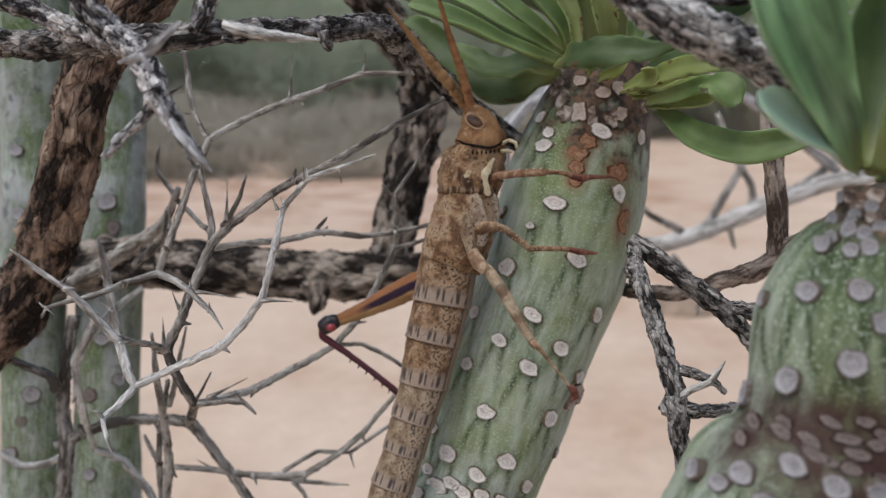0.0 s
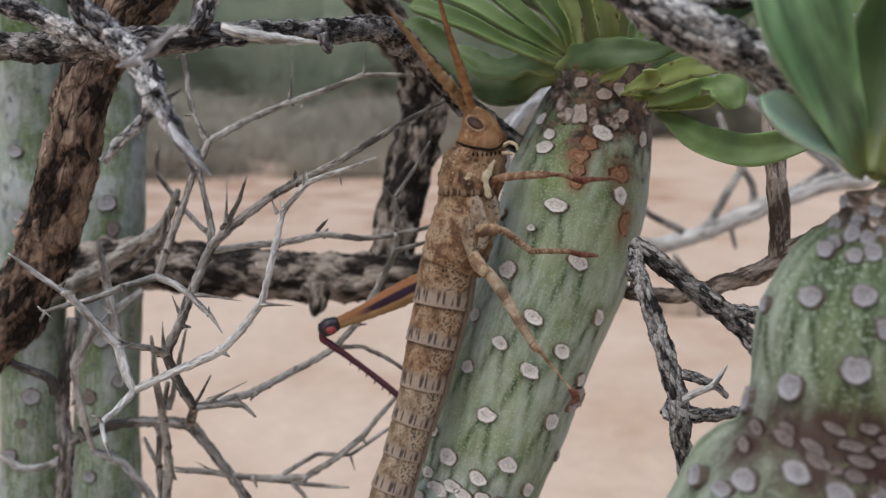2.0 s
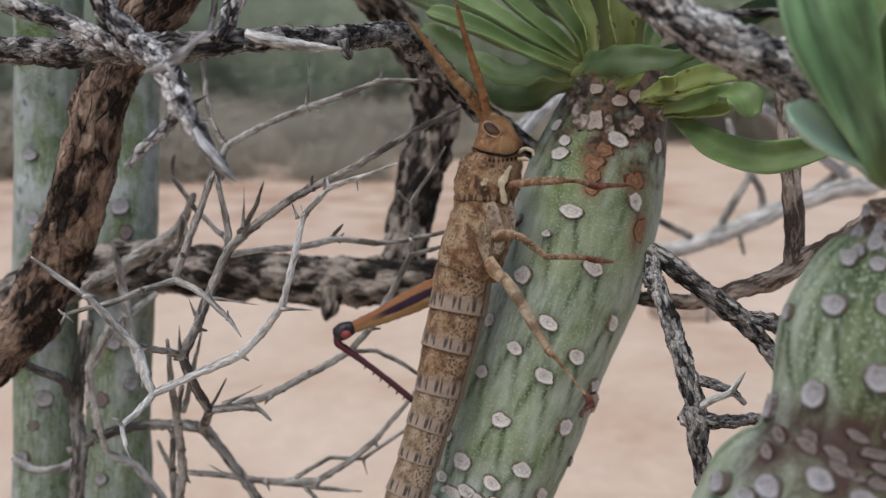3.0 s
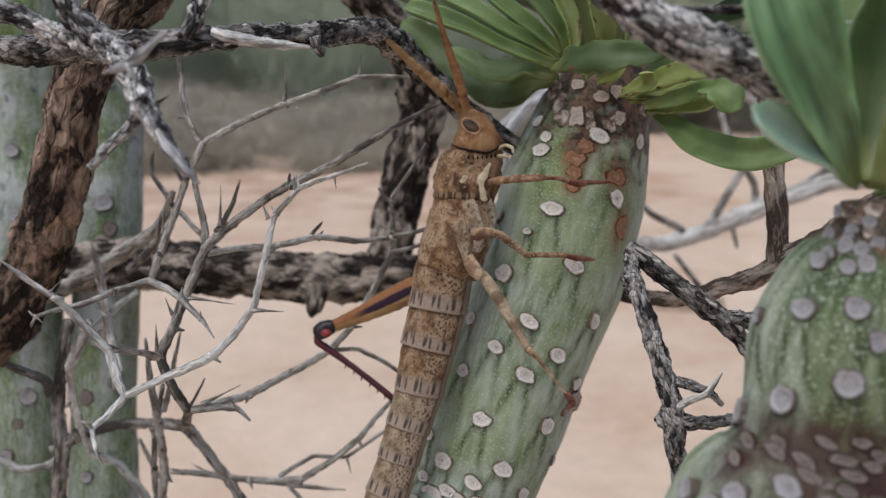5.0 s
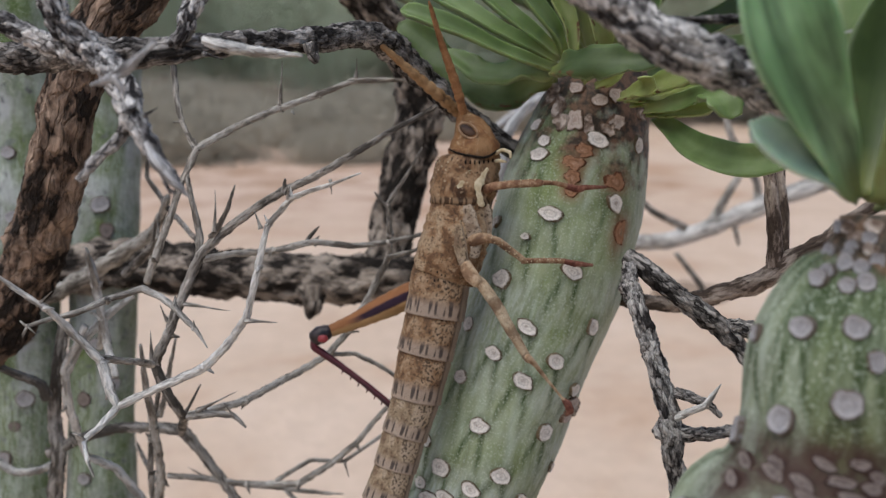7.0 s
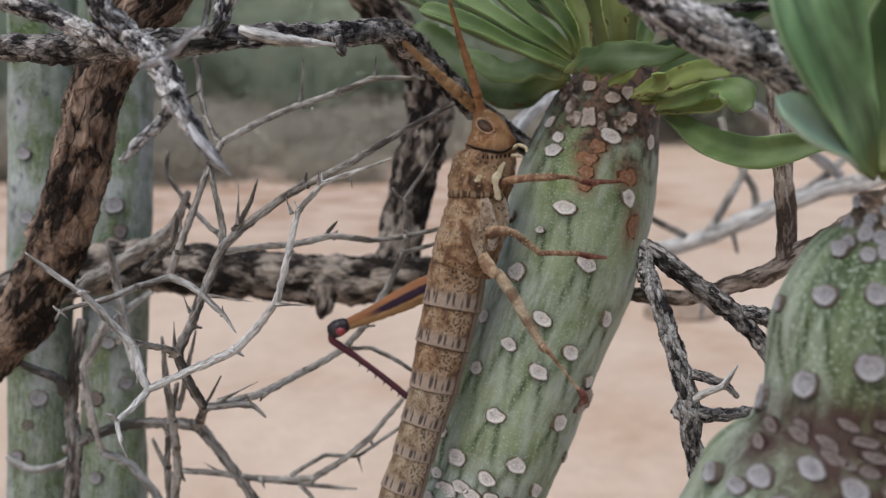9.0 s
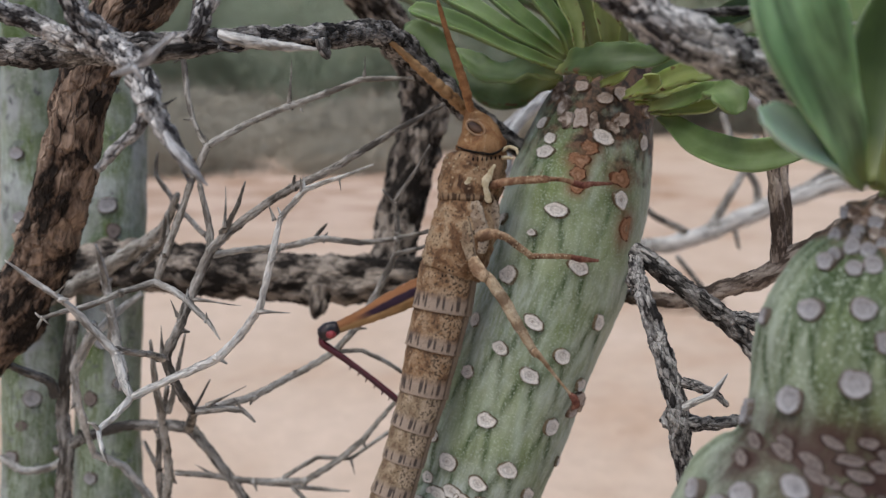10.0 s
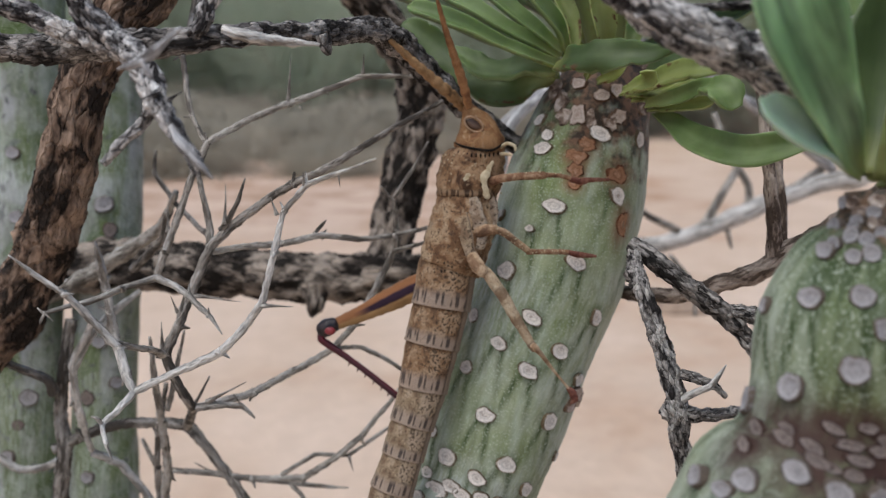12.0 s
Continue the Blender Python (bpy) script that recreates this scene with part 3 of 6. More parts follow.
def build_main_plant():
    root = (20.0, 55.0, 0.0)
    plant = thing("succulent_plant", root, "green succulent stem with pale leaf scars and fleshy leaves", "succulent")
    low = np.array(MAIN_AXIS[-1])
    rest = [low, low + (-8, 8, -60, 0.6), low + (0, 20, -180, 1.5), (20, 55, -4, 13)]
    part("stem", tube(bmesh.new(), rest, 28, 4, 0.03, 0.1, ref=(0, 1, 0)), STEM, plant, "lower stem segment rooted in the sand")
    upper = [(13.9, -135, 1.55, 0.93, 15), (10.1, -91, 1.52, 0.99, -15), (21.6, -111, 1.6, 1.06, 5), (17.8, -65, 1.45, 0.99, -40), (9.3, -49, 1.32, 0.78, -60), (11.9, -135, 1.01, 0.78, 0), (32.1, -135, 1.47, 1.32, 20), (28.1, -85, 1.59, 0.98, -15), (34.0, -52, 1.31, 0.92, -70), (36.9, -103, 1.52, 0.91, -12), (10.1, -153, 1.26, 0.71, 35), (25.4, -125, 0.69, 0.46, 0), (25.4, -28, 1.41, 0.63, -80), (39.9, -153, 1.19, 1.11, 50), (24.4, -159, 0.95, 0.56, 60)]
    lower = [(41.8, -120, 1.31, 0.92, -5), (39.9, -73, 1.37, 1.07, -10), (46.8, -140, 1.17, 0.94, 10), (43.8, -91, 1.45, 1.07, -10), (51.7, -110, 1.38, 1.07, 5), (49.7, -57, 1.31, 1.23, -50), (58.5, -128, 1.56, 1.24, 10), (56.5, -80, 1.46, 1.15, -15), (42.8, -42, 1.01, 0.93, 0), (59.5, -99, 1.38, 1, -15), (56.5, -151, 0.87, 1.03, 70), (59.5, -53, 1.09, 1.01, -40), (54.6, -26, 0.87, 0.63, -70), (62.0, -143, 1.18, 0.87, 0)]
    node = [(63.9, -129, 1.87, 1.17, 10), (62.0, -117, 1.39, 0.93, 0), (62.7, -106, 1.54, 0.92, -10), (62.0, -90, 1.38, 0.85, -10), (62.0, -72, 1.31, 0.77, -20), (66.2, -141, 1.33, 0.94, 20), (62.0, -52, 1.17, 0.78, -20)]
    scabs = [(13.9, -105, 1.29, 0.99, 0), (15.9, -102, 0.99, 1.14, 20), (17.8, -101, 0.91, 0.83, 0), (14.9, -68, 1.45, 1.15, 10), (21.6, -54, 1.07, 1.84, 15), (11.9, -99, 1.14, 0.99, 10)]
    bm = tube(bmesh.new(), MAIN_AXIS, 110, 0.5, 0.02, 0.12, ref=(0, 1, 0), ridge=0.02)
    part("stem", mark_below(bm, MAIN_AXIS, upper + lower, scabs), STEM, plant)
    for row in (upper, lower, node):
        for spot in row:
            scar_mesh("leaf_scar", MAIN_AXIS, *spot, SCAR, plant)
    for spot in scabs:
        scar_mesh("scab", MAIN_AXIS, *spot, SCAB, plant, 0.22, 0.6)
    for spot in [(8.6, -115, 1.15, 1.38, 0), (5.6, -100, 1, 1, 0), (7.5, -78, 1.07, 1.07, -10), (4.8, -47, 0.94, 0.94, 0), (7.5, -136, 0.86, 1.56, 10), (9.3, -128, 0.85, 1.16, 0), (3.4, -66, 1.09, 0.93, 0), (8.6, -102, 0.84, 1.3, 20), (8.6, -84, 0.92, 0.77, -20), (44.8, -35, 1.4, 1.17, -40), (46.8, -37, 1.09, 0.86, 30), (45.8, -16, 0.87, 1.1, 10), (4.8, -129, 1.09, 0.93, 0), (4.1, -88, 1, 1, 0), (6.5, -154, 0.71, 1.34, 10)]:
        scar_mesh("dry_leaf_base", MAIN_AXIS, *spot, SCAR_HUSK if spot[2] > 0.95 else HUSK, plant, 0.5, 0.7)
    dome = [(23.9, 10.2, 521.6, 5.9), (23.8, 9.8, 523.2, 5.3), (23.9, 10.0, 524.8, 3.9), (24.0, 10.2, 525.8, 1.6)]
    part("crown", tube(bmesh.new(), dome, 40, 0.4, 0.12, 0.7), HUSK, plant, "brown knobbly crown of old leaf bases")
    fan = [
        ([(15.8, 2.0, 522.5, 0.69), (12.5, 0.0, 523.5, 0.90), (8.3, -1.0, 525.1, 1.04), (3.8, -2.0, 527.1, 1.25), (-0.3, -2.0, 528.7, 1.54), (-3.1, -1.5, 529.6, 1.33), (-4.5, -1.0, 530.0, 1.11)], LEAF, (0.25, -0.7, 0.65)),
        ([(16.1, 3.0, 523.5, 0.69), (13.1, 2.0, 525.1, 0.99), (9.1, 1.0, 527.1, 1.21), (5.0, 1.0, 529.4, 1.35), (0.5, 2.0, 531.9, 1.51), (-2.6, 3.0, 533.6, 1.21)], LEAF, (0.3, -0.7, 0.65)),
        ([(16.6, 4.0, 524.1, 0.70), (13.9, 3.0, 526.3, 1.07), (10.4, 3.0, 529.0, 1.37), (7.0, 4.0, 531.9, 1.53), (4.0, 5.0, 534.7, 1.22)], LEAF, (0.35, -0.75, 0.55)),
        ([(16.9, 2.0, 524.5, 0.69), (15.3, -1.0, 527.3, 1.11), (12.9, -3.0, 530.0, 1.38), (10.8, -4.0, 532.7, 1.44), (9.0, -4.0, 535.2, 1.15)], LEAF, (0.35, -0.8, 0.45)),
        ([(18.7, 7.0, 524.8, 0.71), (18.4, 8.0, 528.2, 1.11), (16.9, 9.0, 531.7, 1.43), (15.3, 10.0, 535.7, 1.14)], LEAF_YOUNG, (0.2, -0.9, 0.4)),
        ([(22.2, 2.0, 524.9, 0.91), (21.5, 0.0, 527.7, 1.57), (20.9, -1.0, 530.5, 1.85), (20.6, -1.0, 533.7, 1.62), (20.4, -1.0, 536.2, 1.30)], LEAF_YOUNG, (0.05, -0.95, 0.3)),
        ([(25.7, 4.0, 524.2, 0.77), (26.9, 5.0, 527.6, 1.40), (28.8, 7.0, 531.2, 1.73), (30.4, 8.0, 535.5, 1.38)], LEAF, (-0.3, -0.85, 0.4)),
        ([(15.5, 2.0, 521.6, 0.77), (12.2, 4.0, 522.1, 1.55), (8.8, 6.0, 522.1, 2.13), (5.3, 8.0, 522.5, 1.92), (2.6, 10.0, 524.1, 1.21), (1.1, 11.0, 525.2, 0.97)], LEAF, (0.1, -0.8, 0.6)),
        ([(16.2, 6.0, 521.2, 0.79), (13.1, 9.0, 520.3, 1.94), (9.2, 11.0, 519.3, 2.95), (5.2, 13.0, 520.8, 2.99), (0.6, 16.0, 524.1, 2.53), (-3.2, 18.0, 527.3, 1.88), (-5.8, 19.0, 529.2, 1.50)], LEAF_SHADED, (0.15, -0.95, 0.25)),
        ([(15.0, -2.0, 522.3, 0.74), (16.2, -6.0, 523.0, 1.72), (18.4, -10.0, 523.4, 2.22), (21.5, -12.0, 523.5, 2.04), (24.3, -13.0, 523.6, 1.49), (27.0, -13.0, 524.3, 0.88), (29.2, -12.0, 525.2, 0.70)], LEAF_SHADED, (0.05, -0.93, 0.3)),
        ([(23.7, -2.0, 519.0, 0.67), (24.8, -5.0, 519.8, 1.16), (25.8, -8.0, 520.7, 1.35), (26.5, -9.0, 521.6, 1.26)], LEAF_YOUNG, (0.2, -0.9, 0.3)),
        ([(25.6, -1.0, 519.4, 0.75), (27.9, -4.0, 520.6, 1.46), (30.0, -7.0, 521.6, 1.71), (32.3, -9.0, 522.0, 1.40), (34.9, -9.0, 522.1, 0.84)], LEAF_YOUNG, (0.1, -0.9, 0.45)),
        ([(27.8, 0.0, 516.9, 0.68), (30.1, -3.0, 517.1, 0.89), (32.2, -6.0, 517.5, 1.01), (34.2, -8.0, 517.8, 0.85)], LEAF_YOUNG, (0.05, -0.9, 0.4)),
        ([(26.9, -2.0, 517.5, 0.67), (29.3, -6.0, 518.3, 1.01), (31.5, -10.0, 519.5, 1.12), (32.2, -13.0, 519.9, 1.29), (32.9, -14.5, 519.6, 1.95), (33.5, -15.5, 518.9, 2.46), (33.8, -16.0, 517.9, 2.46), (33.9, -16.5, 517.0, 2.12)], LEAF, (0.1, -0.97, 0.2)),
        ([(28.7, 0.0, 516.2, 0.53), (29.9, -4.0, 515.2, 1.25), (31.5, -9.0, 513.5, 1.84), (33.9, -13.0, 512.4, 2.06), (36.5, -16.0, 512.2, 2.01), (39.4, -18.0, 513.0, 1.77), (41.9, -19.0, 513.5, 1.04), (43.9, -19.0, 513.6, 0.83)], LEAF, (-0.1, -0.96, 0.25)),
        ([(22.2, 14.0, 525.0, 1.00), (16.8, 22.0, 531.1, 2.79), (8.0, 30.0, 536.1, 3.11), (-0.2, 34.0, 539.2, 2.49)], LEAF_SHADED, (0.2, -0.7, 0.7)),
        ([(26.9, 12.0, 523.2, 0.99), (37.6, 16.0, 527.4, 2.27), (45.6, 18.0, 531.2, 2.38), (51.4, 18.0, 533.3, 1.90)], LEAF_SHADED, (-0.2, -0.7, 0.7)),
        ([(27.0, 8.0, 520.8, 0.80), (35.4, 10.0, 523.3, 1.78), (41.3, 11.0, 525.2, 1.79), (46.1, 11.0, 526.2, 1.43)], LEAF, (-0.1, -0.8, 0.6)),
        ([(21.6, 15.0, 524.1, 1.01), (9.6, 25.0, 527.0, 3.04), (0.7, 30.0, 531.5, 3.12), (-8.7, 36.0, 535.8, 2.47), (-15.5, 38.0, 537.8, 1.98)], LEAF_SHADED, (0.2, -0.7, 0.7)),
    ]
    for i, (pts, material, face) in enumerate(fan):
        drooping, tongue = i in (7, 8, 9), i in (10, 11, 12, 13)
        leaf_mesh(plant, pts, material, face, 0.3, 0.2 if drooping or i in (10, 11, 12, 13, 14) else 0.5, wavy=0.9 if drooping else 0.25, nibble=0.6 if drooping or tongue else 0.0, channel=0.5 if drooping else 1.0)
    # short curled leaves at the foot of the rosette
    for pts, face in [
        ([(21.2, 2.1, 520.3, 0.46), (22.5, 0.2, 521.1, 0.91), (23.6, -0.9, 522.0, 0.75), (24.4, -1.5, 522.7, 0.30)], (0.2, -0.9, 0.3)),
        ([(24.9, 1.1, 518.5, 0.46), (27.1, -0.8, 519.0, 0.90), (29.6, -1.4, 519.2, 0.97), (31.9, -1.4, 519.5, 0.37)], (0.1, -0.9, 0.35)),
        ([(25.5, 0.3, 517.9, 0.46), (28.9, -1.6, 518.4, 0.67), (31.9, -2.7, 519.6, 0.89), (33.6, -3.2, 520.2, 0.37)], (0.1, -0.8, 0.55)),
        ([(19.3, 0.2, 520.9, 0.45), (19.8, -1.6, 521.9, 0.67), (21.5, -2.2, 522.4, 0.67), (22.7, -2.2, 522.4, 0.30)], (0.0, -0.9, 0.4)),
    ]:
        leaf_mesh(plant, pts, LEAF_YOUNG, face, 0.3, 0.4, wavy=0.3, nibble=0.5)
    shading_leaves(plant, (23.9, 11.5, 525), [(15, 58, 46), (50, 52, 48), (85, 60, 46), (120, 54, 48), (160, 62, 46), (70, 74, 48), (110, 78, 46), (250, 84, 44), (290, 83, 44), (200, 76, 46), (340, 75, 46)])
    return plant


build_main_plant()

FORE_AXIS = [(33.7, -55.1, 511.9, 2.29), (33.6, -55.6, 509.3, 3.31), (32.9, -56.0, 506.7, 5.34), (31.4, -56.9, 501.9, 6.62), (30.8, -57.7, 497.2, 6.66), (30.0, -58.2, 494.3, 6.49), (29.3, -58.7, 491.7, 7.28), (27.7, -59.3, 488.0, 9.18), (26.7, -60.2, 483.3, 10.59), (25.9, -61.2, 477.2, 10.59)]


def build_fore_plant():
    plant = thing("succulent_plant", (40.0, -48.0, 0.0), "close green succulent stem with grey scars and upright leaves", "succulent")
    low = np.array(FORE_AXIS[-1])
    rest = [low, low + (0, 0, -120, 1), (40, -48, -4, 14)]
    part("stem", tube(bmesh.new(), rest, 28, 4, 0.03, 0.1, ref=(0, 1, 0)), STEM, plant, "lower stem segment rooted in the sand")
    big = [(9.8, -141, 0.92, 0.88, 0), (8.9, -112, 0.97, 0.86, 0), (13.9, -107, 1.13, 1.06, -20), (16.3, -145, 1.06, 1.06, -40), (10.5, -177, 0.56, 0.74, 0), (18.0, 178, 0.67, 1.12, 0), (4.6, -134, 0.64, 0.72, 0), (6.0, -146, 0.72, 0.72, 0), (4.9, -114, 0.70, 0.70, 0), (2.9, -137, 0.54, 0.62, 0), (3.4, -159, 0.55, 0.62, 0), (10.1, -95, 0.69, 0.86, 0), (1.2, -168, 0.53, 0.57, 0), (3.9, -121, 0.59, 0.59, 0), (4.9, -143, 0.59, 0.63, 0), (5.8, -125, 0.62, 0.62, 0), (3.3, -109, 0.59, 0.59, 0), (1.7, -119, 0.55, 0.55, 0), (3.6, -137, 0.47, 0.51, 0)]
    ring = [(19.9, -160, 0.86, 0.52, -30), (19.9, -140, 1.00, 0.51, -25), (19.8, -123, 0.98, 0.45, -20), (18.9, -102, 1.07, 0.44, 5), (20.7, -118, 1.14, 0.44, -15), (20.0, -95, 1.13, 0.44, 0), (19.0, -140, 0.84, 0.43, -20), (22.6, -158, 0.68, 0.46, -40), (19.5, -83, 0.81, 0.44, 0), (18.3, -113, 0.88, 0.37, -10)]
    ring += [(18.3, -80, 0.84, 0.47, 0), (17.8, -94, 0.77, 0.41, 0), (21.0, -98, 0.91, 0.46, 0), (20.7, -80, 0.91, 0.46, 0), (21.4, -111, 0.83, 0.40, -10)]
    stained = ring + [(21.2, -86, 2.19, 1.20, 0), (21.6, -106, 1.59, 0.87, 0), (22.2, -80, 1.78, 1.19, 0), (20.6, -125, 1.62, 0.61, -15)]
    base = [(25.1, -170, 0.91, 0.91, 0), (24.6, -144, 1.04, 0.87, -20), (22.9, -126, 1.09, 0.85, -20), (22.3, -104, 1.08, 0.84, -10), (21.9, -82, 1.01, 0.84, 0), (25.2, -151, 0.88, 0.70, 0), (25.1, -128, 1.01, 0.67, 0)]
    bm = tube(bmesh.new(), FORE_AXIS, 90, 0.5, 0.02, 0.12, ref=(0, 1, 0), ridge=0.02)
    part("stem", mark_below(bm, FORE_AXIS, big + base, [(a, p, w * 2.4, q * 2.8) for a, p, w, q, _ in stained]), STEM_FORE, plant)
    for row in (big, base):
        for spot in row:
            scar_mesh("leaf_scar", FORE_AXIS, *spot, SCAR_GREY, plant)
    for spot in ring:
        scar_mesh("leaf_scar", FORE_AXIS, *spot, SCAR_BROWN, plant, 0.18, 0.4)
    for spot in [(1.5, -137, 0.55, 0.47, 0), (1.1, -112, 0.62, 0.54, 0), (2.9, -117, 0.65, 0.47, 0), (0.8, -151, 0.48, 0.48, 0)]:
        scar_mesh("dry_leaf_base", FORE_AXIS, *spot, HUSK, plant, 0.5, 0.35)
    for pts, material, face in [
        ([(32.2, -55.5, 513.2, 0.44), (30.7, -57.0, 514.6, 1.02), (28.8, -59.0, 517.4, 1.81), (26.2, -61.0, 520.9, 2.62), (24.0, -62.0, 524.7, 3.33), (22.7, -62.0, 528.1, 2.68), (22.3, -61.0, 530.8, 0.77)], LEAF_FORE, (0.1, -0.97, 0.15)),
        ([(31.4, -56.0, 513.5, 0.49), (28.9, -58.0, 515.4, 1.05), (26.0, -60.0, 516.7, 1.47), (23.9, -61.0, 517.9, 1.50), (22.5, -61.5, 518.9, 0.99), (22.0, -61.5, 519.3, 0.35)], LEAF_BLUE, (0.15, -0.9, 0.4)),
        ([(33.2, -54.0, 513.3, 0.53), (34.6, -52.0, 516.1, 1.82), (35.9, -50.0, 520.1, 2.77), (36.6, -49.0, 525.1, 3.05), (36.6, -49.0, 529.6, 0.92)], LEAF_SHADED, (-0.3, -0.9, 0.2)),
        ([(35.1, -51.7, 512.7, 0.92), (36.2, -48.4, 516.5, 2.38), (37.4, -44.6, 523.1, 3.44), (38.3, -40.7, 530.2, 2.53)], LEAF_SHADED, (0.0, -0.95, 0.2)),
        ([(34.4, -54.3, 512.7, 0.89), (35.9, -56.7, 514.3, 2.15), (38.7, -57.7, 515.6, 2.11), (41.2, -57.5, 516.9, 0.42)], LEAF, (-0.1, -0.7, 0.7)),
    ]:
        leaf_mesh(plant, pts, material, face, fold=0.35)
    shading_leaves(plant, (34.2, -53.6, 513.0), [(-20, 62, 46), (12, 55, 50), (48, 62, 48), (-75, 74, 44), (30, 78, 46), (-50, 50, 48), (-5, 40, 46), (70, 76, 46)])
    return plant


build_fore_plant()

BACK_AXIS_A = [(-78.9, 61.3, 544.1, 6.32), (-78.7, 57.8, 524.8, 6.32), (-78.7, 54.1, 503.3, 6.10), (-78.9, 50.3, 481.9, 6.10), (-78.9, 46.5, 460.4, 5.88), (-78.7, 42.7, 438.9, 6.10), (-78.4, 39.9, 422.8, 6.10)]
BACK_AXIS_B = [(-64.4, 65.3, 544.6, 6.90), (-65.0, 61.8, 524.9, 6.68), (-65.4, 57.9, 503.0, 6.68), (-65.6, 54.1, 481.1, 6.45), (-66.1, 50.2, 459.1, 6.23), (-66.1, 46.3, 437.2, 6.68), (-66.1, 43.4, 420.8, 6.68)]


def build_back_plant(axis, foot, spots, scabs):
    plant = thing("succulent_plant", foot, "greyish green succulent stem with small round scars", "succulent", "stems behind the thorny shrub")
    low = np.array(axis[-1])
    part("stem", tube(bmesh.new(), axis, 28, 2.0, 0.03, 0.1, ref=(0, 1, 0), ridge=0.015), STEM_GREY, plant)
    part("stem", tube(bmesh.new(), [low, low + (0, 5, -150, 1), (*foot[:2], -4, 9)], 20, 6, 0.03, 0.1, ref=(0, 1, 0)), STEM_GREY, plant)
    for spot in spots:
        scar_mesh("leaf_scar", axis, *spot, SCAR_GREY, plant, 0.6)
    for spot in scabs:
        scar_mesh("scab", axis, *spot, SCAR_BROWN, plant, 0.2)
    return plant


build_back_plant(BACK_AXIS_A, (-80.0, 60.0, 0.0), [(84.5, -70, 1.80, 1.59, 0), (50.6, -91, 1.37, 1.26, 0), (95.3, -108, 1.58, 1.58, 0), (72.5, -67, 1.37, 1.16, 0), (38.9, -97, 1.37, 1.16, 0)], [(89.5, -89, 1.05, 0.95, 0)])
build_back_plant(BACK_AXIS_B, (-62.0, 64.0, 0.0), [(49.2, -76, 1.83, 1.61, 0), (75.0, -82, 1.40, 1.07, 0), (82.6, -53, 1.40, 1.18, 0), (100.8, -98, 1.29, 1.18, 0), (42.9, -113, 1.18, 1.18, 0)], [(86.0, -101, 1.29, 1.50, 0), (54.2, -67, 1.29, 1.40, 0)])


